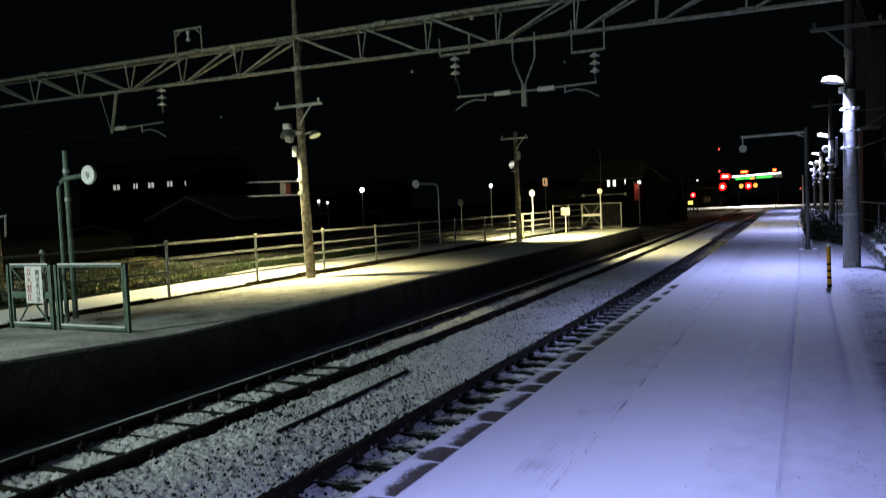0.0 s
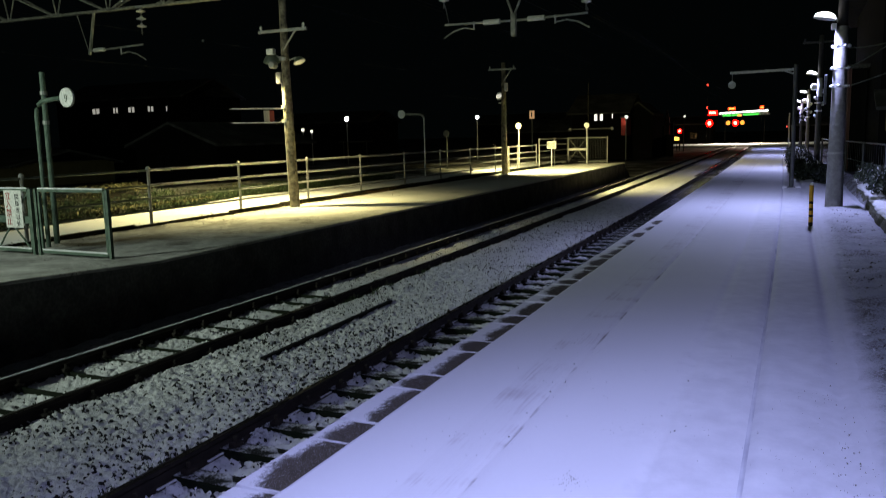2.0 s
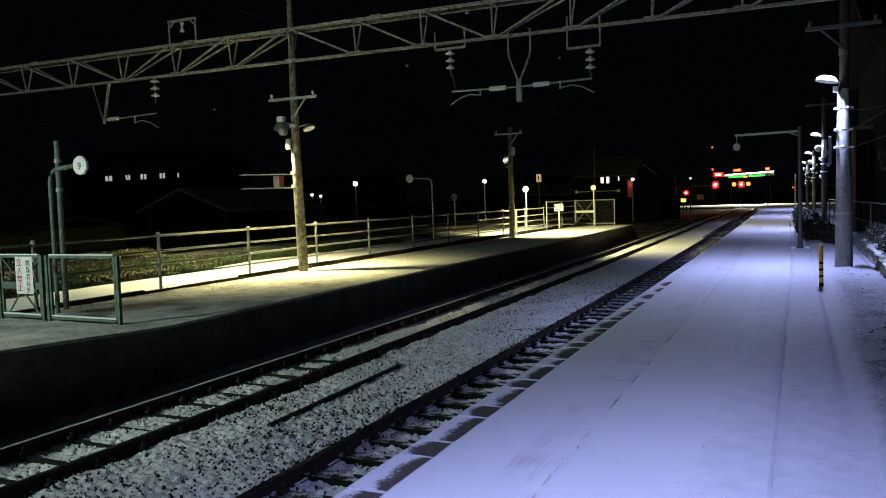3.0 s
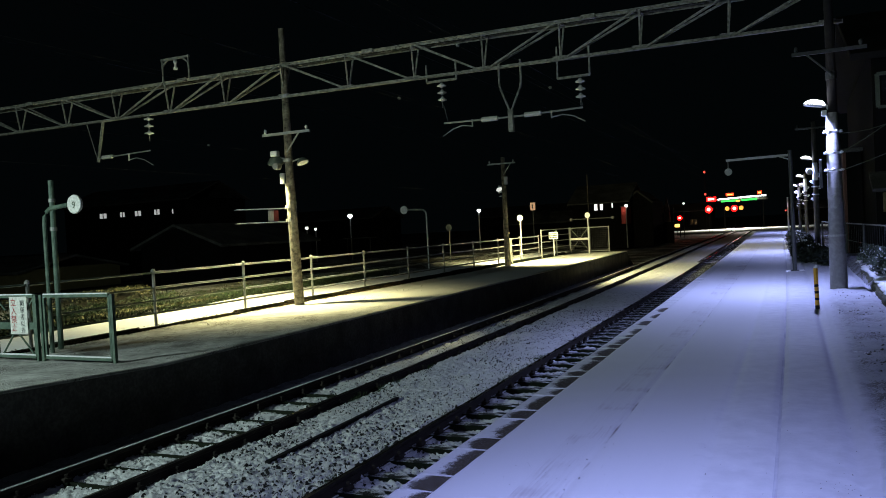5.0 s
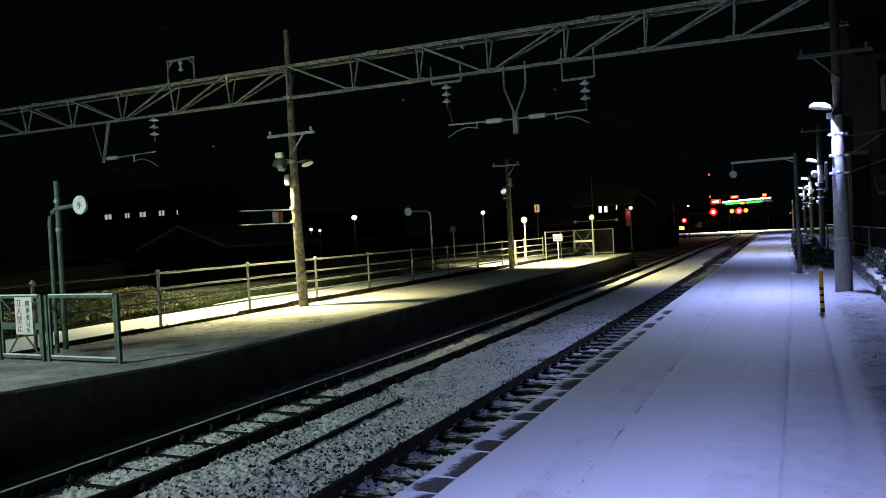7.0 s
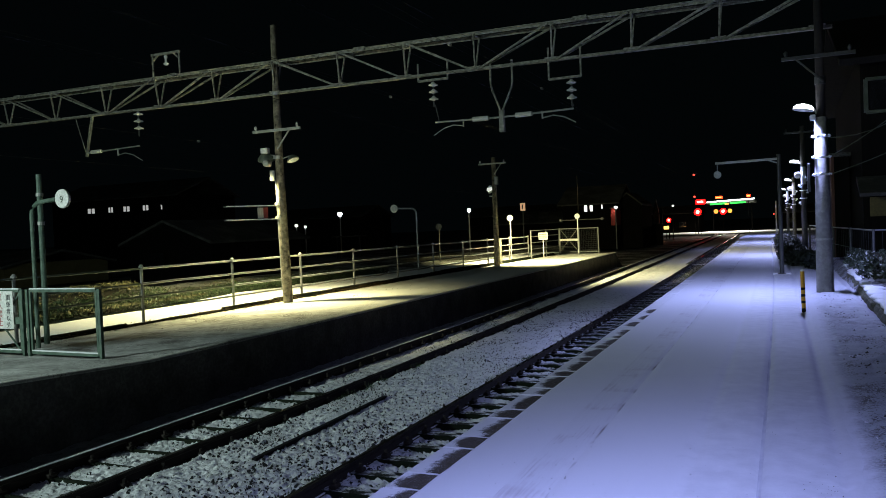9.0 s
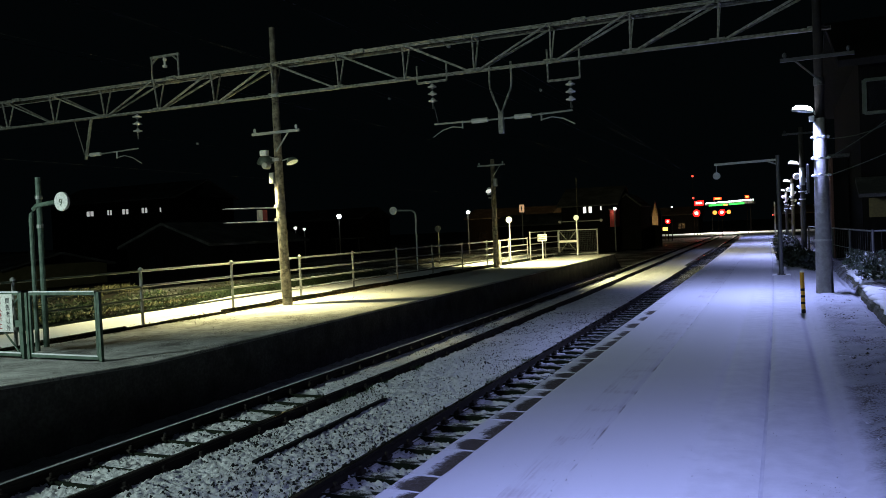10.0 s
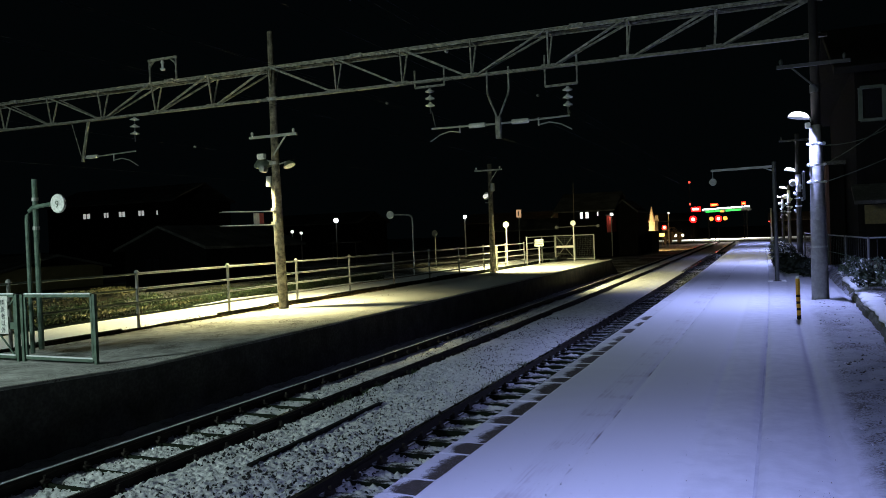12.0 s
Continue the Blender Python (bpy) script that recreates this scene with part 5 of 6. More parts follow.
def build_plants():
    # hedge at the back of the near platform
    for k, (x, y, rx, ry, rz) in enumerate(((0.05, 30.5, 0.52, 1.3, 0.62), (0.10, 28.3, 0.50, 1.1, 0.55), (0.35, 26.3, 0.5, 1.1, 0.48), (0.75, 24.6, 0.45, 1.0, 0.42), (0.05, 33.2, 0.5, 1.2, 0.66), (-0.1, 36.5, 0.45, 1.6, 0.75), (-0.2, 40.0, 0.4, 1.6, 0.7))):
        rz *= 0.66
        t = thing("hedge_bush", (x, y, 0), "clipped dark evergreen bush with snow on its crown", "bush", "platform hedge")
        stems(t, 7, rz * 1.2, rx * 0.8, k)
        rng = random.Random(k)
        blobs = [(rng.uniform(-0.25, 0.25) * rx, rng.uniform(-0.6, 0.6) * ry, rz * rng.uniform(0.75, 0.95), rx * rng.uniform(0.6, 0.85), ry * rng.uniform(0.35, 0.55), rz * rng.uniform(0.75, 0.95)) for _ in range(7)]
        leaf_cloud("foliage", t, blobs, 3600, 0.045, HEDGE_LEAF, k + 10)
        caps = [(b[0], b[1], b[2] + b[5] * 0.9, b[3] * 0.5, b[4] * 0.5, 0.05) for b in blobs[::2]]
        tagged(leaf_cloud("snow_patches", t, caps, 22, 0.045, SNOW_CAP, k + 40, "clots of snow on the crown"), kind="stuff")
    # shrubs on the bank at the back of the near platform
    for k, (x, y, h) in enumerate(((1.62, 17.6, 0.55), (1.75, 19.8, 0.5), (2.0, 15.8, 0.6), (1.55, 21.8, 0.45), (1.95, 13.6, 0.5), (2.4, 18.4, 0.65))):
        t = thing("garden_shrub", (x, y, 0.22), "low garden shrub with snow on its leaves", "shrub", "bank shrubs")
        stems(t, 9, h, 0.25, 60 + k)
        rng = random.Random(70 + k)
        leaf_cloud("foliage", t, [(rng.uniform(-0.2, 0.2), rng.uniform(-0.25, 0.25), h * rng.uniform(0.15, 0.75), 0.20, 0.22, 0.16) for _ in range(9)], 900, 0.04, SNOWY_LEAF, 80 + k)
    # green shrubs with dry yellow tips behind the far fence
    rng = random.Random(21)
    for k, y in enumerate(steps(7.5, 27.5, 1.0)):
        dry = y < 16.0
        t = thing("bank_shrub", (-15.45 + rng.uniform(-0.2, 0.15), y, Z_FAR - 0.1), "low green shrub with dry yellow tips behind the fence" if dry else "low dark green shrub behind the platform fence", "shrub", "shrubs behind the fence")
        stems(t, 8, 0.5, 0.5, 100 + k)
        h = 0.55 if dry else 0.42
        leaf_cloud("foliage", t, [(rng.uniform(-0.2, 0.3), rng.uniform(-0.6, 0.6), h * rng.uniform(0.3, 0.8), 0.32, 0.42, h * 0.4) for _ in range(9)], 1500, 0.035, GREEN_LEAF, 120 + k)
        if dry or k % 3 == 0:
            leaf_cloud("dry_growth", t, [(rng.uniform(-0.7, -0.1), rng.uniform(-0.6, 0.6), (0.66 if dry else 0.45) + rng.uniform(-0.05, 0.09), 0.36, 0.42, 0.10) for _ in range(9)], 700 if dry else 200, 0.026, DRY_LEAF, 320 + k, "dry yellowish shoots")["kind"] = "stuff"
    leaf_cloud("dry_grass", None, [(-15.15, y, Z_FAR + 0.05, 0.25, 0.7, 0.12) for y in steps(7, 17, 0.8)], 1500, 0.05, DRY_LEAF, 200)
    tagged(bpy.data.objects["dry_grass"], "tangle of dry grass and weeds behind the fence", "grass", "", "stuff")


# ---------------------------------------------------------------- the right-hand bank and house
def rock(bm, seed, sx, sy, sz):
    r = bmesh.ops.create_icosphere(bm, subdivisions=2, radius=1)
    for v in r["verts"]:
        k = 1 + 0.22 * noise.noise(v.co * 1.7 + Vector((seed * 3.1, 0, 0)))
        v.co = Vector((v.co.x * sx * k, v.co.y * sy * k, v.co.z * sz * k))


def build_bank():
    def h(x, y):
        u = min(1.0, max(0.0, (x - 1.28) / 0.25))
        return 0.04 * fbm(x, y, 1.2) + (0.24 * u if y > 9 else 0.1 * u) + 0.02 * fbm(x, y, 5) + 0.0 - 0.02
    def verge(x, y):
        rise = x - 0.42 - 0.03 * fbm(0, y, 1.1) - 0.03 * fbm(0, y, 5)
        low = 0.034 - 0.016 * math.exp(-((x - 0.52) / 0.04) ** 2) + max(-0.05, min(0.02, 0.25 * rise)) + min(1.0, max(0.0, rise / 0.12)) * (0.020 * fbm(x, y, 2.6) + 0.018 * fbm(x, y, 7))
        u = min(1.0, max(0.0, (x - 1.2) / 0.12))
        return low * (1 - u) + h(x, y) * u
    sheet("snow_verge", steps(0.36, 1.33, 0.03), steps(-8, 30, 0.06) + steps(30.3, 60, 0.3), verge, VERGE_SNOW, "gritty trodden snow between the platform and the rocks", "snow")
    sheet("snow_bank", steps(1.32, 4.2, 0.07), steps(-8, 60, 0.16), h, BANK_SNOW, "rough gritty snow on the ground behind the platform", "snow")
    rng = random.Random(31)
    y, k = 9.6, 0
    while y < 23:
        x = 1.30 + 0.012 * (y - 14) + rng.uniform(-0.03, 0.03)
        t = thing("edging_rock", (x, y, 0.05), "mossy edging rock with a cap of snow", "rock", "edging rocks")
        bm = B()
        rock(bm, k, 0.13, 0.44, rng.uniform(0.15, 0.18))
        part("stone", bm, MOSSY, t)
        bm = B()
        rock(bm, k + 50, 0.20, 0.62, 0.05)
        for v in bm.verts:
            v.co += Vector((0.10, 0.0, 0.140 + 0.030 * noise.noise(v.co * 9 + Vector((k, 0, 0)))))
        part("snow_cap", bm, SNOW_CAP, t, smooth=True)
        y += rng.uniform(0.62, 0.85)
        k += 1
    f = thing("garden_fence", (1.80, 20.2, 0.1), "green wire garden fence with snow along its top rail", "fence")
    for k, (x, y) in enumerate(((0.0, 0), (1.8, 0.3), (3.6, 0.6), (-0.25, 3.2), (-0.5, 6.4), (-0.8, 9.6), (-1.0, 12.8))):
        bm = B()
        rod(bm, (x, y, -0.2), (x, y, 1.08), 0.03, n=8)
        part("post", bm, DARK_STEEL, f)
    for a, b in (((0, 0), (1.8, 0.3)), ((1.8, 0.3), (3.6, 0.6)), ((0, 0), (-0.25, 3.2)), ((-0.25, 3.2), (-0.5, 6.4)), ((-0.5, 6.4), (-0.8, 9.6)), ((-0.8, 9.6), (-1.0, 12.8))):
        for z in (1.05, 0.55, 0.1):
            bm = B()
            rod(bm, (*a, z), (*b, z), 0.018 if z > 1 else 0.008, n=6)
            part("rail", bm, GALV if z > 1 else GREEN_PAINT, f)
        n = 10
        bm = B()
        for i in range(1, n):
            u = i / n
            rod(bm, (a[0] + (b[0] - a[0]) * u, a[1] + (b[1] - a[1]) * u, 0.1), (a[0] + (b[0] - a[0]) * u, a[1] + (b[1] - a[1]) * u, 1.05), 0.003, n=4)
        part("wire_mesh", bm, DARK_STEEL, f)
    # house behind the bank
    hs = thing("house", (1.85, 23.2, 0), "dark timber house beyond the garden fence", "house")
    bm = B()
    box(bm, 0, 0, -0.3, 9, 11, 5.6)
    part("wall", bm, DARK_WALL, hs)
    bm = B()
    v = [bm.verts.new(c) for c in ((-0.5, -0.6, 5.5), (9.5, -0.6, 5.5), (9.5, 5.5, 7.8), (-0.5, 5.5, 7.8), (9.5, 11.6, 5.5), (-0.5, 11.6, 5.5))]
    bm.faces.new((v[0], v[1], v[2], v[3]))
    bm.faces.new((v[3], v[2], v[4], v[5]))
    r = part("roof", bm, BLACK_PAINT, hs)
    sm = r.modifiers.new("thick", "SOLIDIFY")
    sm.thickness = 0.18
    for x0, z0, w, hh in ((0.12, 4.15, 0.55, 0.85), (2.2, 4.1, 1.2, 0.9)):
        bm = B()
        for a, b in (((x0, z0), (x0 + w, z0)), ((x0, z0 + hh), (x0 + w, z0 + hh)), ((x0, z0), (x0, z0 + hh)), ((x0 + w, z0), (x0 + w, z0 + hh))):
            bar(bm, (a[0], -0.05, a[1]), (b[0], -0.05, b[1]), 0.1, 0.08)
        wnd = part("window", bm, LAMP_HOUSING, hs)
        bm = B()
        box(bm, x0 + 0.03, -0.03, z0 + 0.03, x0 + w - 0.03, -0.01, z0 + hh - 0.03)
        part("pane", bm, GLASS_DARK, wnd)
    bm = B()
    v = [bm.verts.new(c) for c in ((-0.15, -1.0, 2.05), (4, -1.0, 2.05), (4, 0, 2.5), (-0.15, 0, 2.5))]
    bm.faces.new(v)
    e = part("porch_eave", bm, ROOF_SNOW, hs, "snowy porch eave")
    sm = e.modifiers.new("thick", "SOLIDIFY")
    sm.thickness = 0.10
    bm = B()
    box(bm, 0.15, -0.04, 1.45, 0.75, 0.0, 1.95, 0.01)
    part("panel", bm, YELLOWISH, hs, "pale wall panel under the eave")
    # narrow shed wall with reddish boards beside the hedge
    s = thing("shed", (1.30, 27.0, 0), "narrow shed with weathered reddish boards", "shed")
    for k in range(6):
        bm = B()
        box(bm, 0.0, k * 0.5, -0.1, 0.08, k * 0.5 + 0.485, 3.3, 0.008)
        part("board", bm, REDDISH, s)
    bm = B()
    box(bm, 0.08, 0, -0.1, 0.5, 3.0, 3.3)
    part("body", bm, DARK_WALL, s)
    bm = B()
    box(bm, -0.1, -0.1, 3.3, 0.6, 3.1, 3.42, 0.02)
    part("roof", bm, ROOF_SNOW, s)


# ---------------------------------------------------------------- background on the far side
def gable_house(name, x0, y0, z0, w, d, eave, ridge, label, wall, windows=(), win_mat=None, along="x", o=0.45):
    """windows: (x, z, width, height) on the front wall, in the house's own space."""
    hs = thing(name, (x0, y0, z0), label, "house", "houses in the distance")
    bm = B()
    if along == "x":
        prof = [(0, 0, 0), (w, 0, 0), (w, 0, eave), (0, 0, eave)]
        back = [(x, d, z) for x, _, z in prof]
    else:
        prof = [(0, 0, 0), (w, 0, 0), (w, 0, eave), (w / 2, 0, ridge - 0.1), (0, 0, eave)]
        back = [(x, d, z) for x, _, z in prof]
    a = [bm.verts.new(c) for c in prof]
    b = [bm.verts.new(c) for c in back]
    bm.faces.new(a)
    bm.faces.new(b)
    for k in range(len(a)):
        bm.faces.new((a[k], a[(k + 1) % len(a)], b[(k + 1) % len(a)], b[k]))
    part("wall", bm, wall, hs)
    bm = B()
    if along == "x":
        v = [bm.verts.new(c) for c in ((-o, -o, eave - 0.1), (w + o, -o, eave - 0.1), (w + o, d / 2, ridge), (-o, d / 2, ridge), (w + o, d + o, eave - 0.1), (-o, d + o, eave - 0.1))]
    else:
        v = [bm.verts.new(c) for c in ((-o, -o, eave - 0.15), (-o, d + o, eave - 0.15), (w / 2, d + o, ridge), (w / 2, -o, ridge), (w + o, d + o, eave - 0.15), (w + o, -o, eave - 0.15))]
    bm.faces.new((v[0], v[1], v[2], v[3]))
    bm.faces.new((v[3], v[2], v[4], v[5]))
    r = part("roof", bm, ROOF_SNOW, hs)
    sm = r.modifiers.new("thick", "SOLIDIFY")
    sm.thickness = 0.15
    for k, (x, z, ww, hh) in enumerate(windows):
        bm = B()
        for p, q in (((x, z), (x + ww, z)), ((x, z + hh), (x + ww, z + hh)), ((x, z), (x, z + hh)), ((x + ww, z), (x + ww, z + hh)), ((x + ww * (0.5 if ww > 0.5 else 1.0), z), (x + ww * (0.5 if ww > 0.5 else 1.0), z + hh))):
            bar(bm, (p[0], -0.04, p[1]), (q[0], -0.04, q[1]), 0.08, 0.06)
        wd = part("window", bm, wall, hs)
        bm = B()
        box(bm, x, -0.03, z, x + ww, -0.008, z + hh)
        part("pane", bm, win_mat[k % len(win_mat)] if win_mat else GLASS_DARK, wd)
    return hs


def street_lantern(x, y, z_lamp, z0, r, strength_mat, label, post_mat=None):
    p = thing("street_lantern", (x, y, z0), label, "street lamp", "street lanterns")
    bm = B()
    rod(bm, (0, 0, 0), (0, 0, z_lamp - z0 - r), 0.06, n=8)
    part("post", bm, post_mat or GALV, p)
    bm = B()
    bmesh.ops.create_uvsphere(bm, u_segments=14, v_segments=10, radius=r, matrix=Matrix.Translation((0.05, -0.1, z_lamp - z0)))
    part("globe", bm, strength_mat, p, "glowing white lamp globe", smooth=True)
    bm = B()
    lathe(bm, [(r * 1.1, z_lamp - z0 + r * 0.7), (r * 0.3, z_lamp - z0 + r * 1.3)], (0.05, -0.1, 0), 12)
    part("cap", bm, DARK_STEEL, p)
    return p


GLOBE = glowing("white_lamp_globe", (0.92, 0.97, 1.0), 7)
GLOBE_DIM = glowing("small_lamp_globe", (0.95, 0.97, 0.9), 1.6)


def build_background():
    gable_house("apartment_building", -72, 60.3, -1.2, 17, 9, 7.4, 9.2, "dark two-storey building with a row of lit upper windows", DARK_WALL,
                [(5.15, 5.86, 1.1, 0.58), (8.05, 5.86, 0.75, 0.58), (10.1, 5.86, 0.95, 0.58), (12.7, 5.86, 0.85, 0.58), (15.05, 5.86, 0.30, 0.5)], [WINDOW_SOFT])
    gable_house("house", -35.6, 35, -1.0, 6.0, 9, 2.6, 3.75, "low dark house with a snowy gable roof", DARK_WALL, [(1.5, 0.9, 1.2, 1.0)], None, "y")
    # Yellow light on this shed is carried by its wall colour.
    gable_house("house", -52, 33, -1.0, 8.2, 8, 1.5, 2.3, "low shed with the yellow light on it put into its wall colour", YELLOWISH, [], None, "x")
    gable_house("house", -20.3, 76, -1.0, 5.2, 8, 4.6, 6.4, "dark house with two lit windows", DARK_WALL, [(2.15, 3.72, 0.38, 0.66), (2.7, 3.72, 0.38, 0.66), (3.84, 3.92, 0.2, 0.46)], [WINDOW_LIT])
    gable_house("house", -15.7, 78, -1.0, 2.78, 6, 4.4, 5.5, "dark narrow house by the crossing", DARK_WALL, [], None, "y", 0.15)
    gable_house("house", -15.33, 101, -1.0, 0.68, 0.5, 3.5, 5.3, "pale gabled wall caught by passing headlights", PALE_WALL, [], None, "y", 0.05)
    gable_house("house", -14.14, 98, -1.0, 0.30, 0.6, 3.6, 4.1, "dark shed beside the crossing", DARK_WALL, [], None, "x", 0.05)
    # Added building: keeps the waiting car's beams off the ground behind.
    gable_house("house", -31.5, 89, -1.0, 8.5, 5, 3.0, 4.2, "low dark outbuilding added to block the waiting car beams", DARK_WALL, [(2, 1, 1.2, 1.0)], None, "x")
    # Added wall: covers the car and the lit foot of the gable.
    w = thing("garden_wall", (-14.05, 87.0, -1.1), "low dark wall added to hide the gable foot and the car", "wall")
    bm = B()
    box(bm, 0, 0, 0, 1.8, 0.2, 2.3, 0.02)
    part("wall_body", bm, DARK_WALL, w)
    bm = B()
    box(bm, -0.05, -0.05, 2.3, 1.85, 0.25, 2.36, 0.02)
    part("wall_cap", bm, DARK_STEEL, w)
    # red wall lit by a small lamp
    w = thing("storage_shed", (-15.32, 74.9, -1.0), "red painted shed wall under a small lamp", "shed")
    # Lower wall is coloured dark for the lamplight fading downwards.
    bm = B()
    box(bm, 0, 0, 0, 0.55, 2.0, 2.3, 0.02)
    part("shaded_wall", bm, DARK_WALL, w, "lower wall, coloured dark where the lamplight fades")
    bm = B()
    box(bm, 0, 0.02, 2.3, 0.55, 2.0, 3.9, 0.02)
    part("wall", bm, RED_PAINT, w)
    bm = B()
    box(bm, -0.08, -0.1, 3.9, 0.62, 2.1, 4.0)
    part("roof", bm, DARK_STEEL, w)
    street_lantern(-14.72, 74.3, 3.0, -1.0, 0.17, GLOBE_DIM, "small lamp on a pole beside the red shed")
    area_lamp("shed_light", (-14.85, 74.55, 2.72), (-15.1, 74.9, 2.4), 3, (1.0, 0.9, 0.7), 0.15)
    street_lantern(-42.2, 70, 3.58, -1.0, 0.25, GLOBE, "bright white street lantern beyond the fence")
    street_lantern(-23.9, 60, 3.05, -1.0, 0.16, GLOBE, "white street lantern beyond the platform")
    street_lantern(-46.5, 70, 2.43, -1.0, 0.16, GLOBE_DIM, "faint lantern far behind the fence")
    street_lantern(-47.6, 70, 2.6, -1.0, 0.18, GLOBE_DIM, "faint lantern far behind the fence")
    street_lantern(-13.45, 105.0, 3.43, -1.0, 0.14, GLOBE_DIM, "small white lamp on a dark pole by the crossing", DARK_STEEL)
    # small awning under the bright lantern
    a = thing("bicycle_shelter", (-42.6, 69.5, -1.0), "low open shelter with a flat roof", "shelter")
    for x in (0.2, 2.9):
        bm = B()
        rod(bm, (x, 0, 0), (x, 0, 2.2), 0.05, n=8)
        part("post", bm, DARK_STEEL, a)
    bm = B()
    box(bm, 0, -0.6, 2.2, 3.1, 1.0, 2.3, 0.02)
    part("roof", bm, ROOF_SNOW, a)
    # orange lit sign with a dark figure one
    s = thing("lit_sign", (-19.25, 60, -1.0), "small orange lit sign on a post", "sign")
    bm = B()
    rod(bm, (0, 0, 0), (0, 0, 3.8), 0.05, n=8)
    part("post", bm, DARK_STEEL, s)
    bm = B()
    box(bm, -0.19, -0.08, 3.8, 0.19, 0.06, 4.42, 0.02)
    part("panel", bm, ORANGE_LIT, s)
    bm = B()
    box(bm, -0.05, -0.09, 3.95, 0.04, -0.085, 4.28)
    part("text_bar", bm, DARK_STEEL, s)
    # mast with a crossbar and two end discs behind the platform end
    m = thing("track_signal", (-11.55, 46.9, -1.1), "slim dark mast with a crossbar and two small lamp cases", "signal")
    bm = B()
    rod(bm, (0, 0, 0), (0, 0, 5.55), 0.04, 0.022, n=8)
    part("mast", bm, BLACK_PAINT, m)
    bm = B()
    rod(bm, (-1.05, -0.05, 2.92), (1.4, -0.05, 2.92), 0.03, n=8)
    part("cross_bar", bm, DARK_STEEL, m)
    for x in (-1.08, 1.45):
        bm = B()
        lathe(bm, [(0.09, -0.09), (0.10, 0), (0.09, 0.09)], (x, -0.05, 2.92), 14, Matrix.Rotation(radians(90), 4, "X"))
        part("end_lamp", bm, DARK_STEEL, m)
    # bare concrete pole at the very edge of the far platform's back lane
    p = thing("utility_pole", (-15.85, 11.05, -0.4), "short concrete utility pole behind the fence", "pole")
    bm = B()
    pole_mesh(bm, 3.45, 0.14, 0.12, 16)
    part("shaft", bm, CONCRETE_WARM, p, smooth=True)
    bm = B()
    bar(bm, (0.1, 0, 2.1), (0.45, 0, 2.15), 0.04, 0.04)
    bar(bm, (0.42, 0, 2.15), (0.38, 0, 1.7), 0.03, 0.03)
    part("bracket", bm, GALV, p)
    for z in (3.1, 2.3):
        clamp_ring(p, z, 0.125, GALV, 2)
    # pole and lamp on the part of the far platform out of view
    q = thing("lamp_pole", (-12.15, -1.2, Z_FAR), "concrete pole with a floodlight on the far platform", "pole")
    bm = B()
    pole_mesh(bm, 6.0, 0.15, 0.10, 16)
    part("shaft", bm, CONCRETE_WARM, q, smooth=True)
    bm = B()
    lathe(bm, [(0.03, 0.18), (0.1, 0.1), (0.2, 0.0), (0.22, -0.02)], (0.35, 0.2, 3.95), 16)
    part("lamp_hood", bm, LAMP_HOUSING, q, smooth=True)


def crossing_signal(name, at, zs, lab):
    """A post with round lamps: (x, z, radius, material). The radius takes in the glow round each lamp."""
    p = thing(name, at, lab, "signal", "crossing signals")
    top = max(z for _, z, _, _ in zs) + 0.5
    bm = B()
    rod(bm, (0, 0.1, 0), (0, 0.1, top), 0.05, n=10)
    part("post", bm, BLACK_PAINT, p)
    for x, z, r, m in zs:
        bm = B()
        lathe(bm, [(r * 0.5, -0.12), (r * 1.1, -0.05), (r * 1.1, 0.02), (r * 1.02, 0.02)], (x, 0, z), 18, Matrix.Rotation(radians(90), 4, "X"))
        b = part("lamp_body", bm, BLACK_PAINT, p)
        bm = B()
        lathe(bm, [(r, 0.03), (r * 0.9, 0.07), (r * 0.4, 0.1)], (x, 0, z), 18, Matrix.Rotation(radians(90), 4, "X"))
        part("lens", bm, m, b)
        if m is RED_LED:
            # Hot centre inside the oversize red disc, which stands for its glow.
            bm = B()
            lathe(bm, [(r * 0.5, 0.10), (r * 0.35, 0.13), (r * 0.1, 0.14)], (x, 0, z), 14, Matrix.Rotation(radians(90), 4, "X"))
            part("lamp_core", bm, RED_CORE, b, "hot pinkish lamp core")
        if abs(x) > 0.2:
            bm = B()
            bar(bm, (0, 0.1, z), (x, 0.1, z), 0.06, 0.06)
            part("lamp_arm", bm, BLACK_PAINT, p)


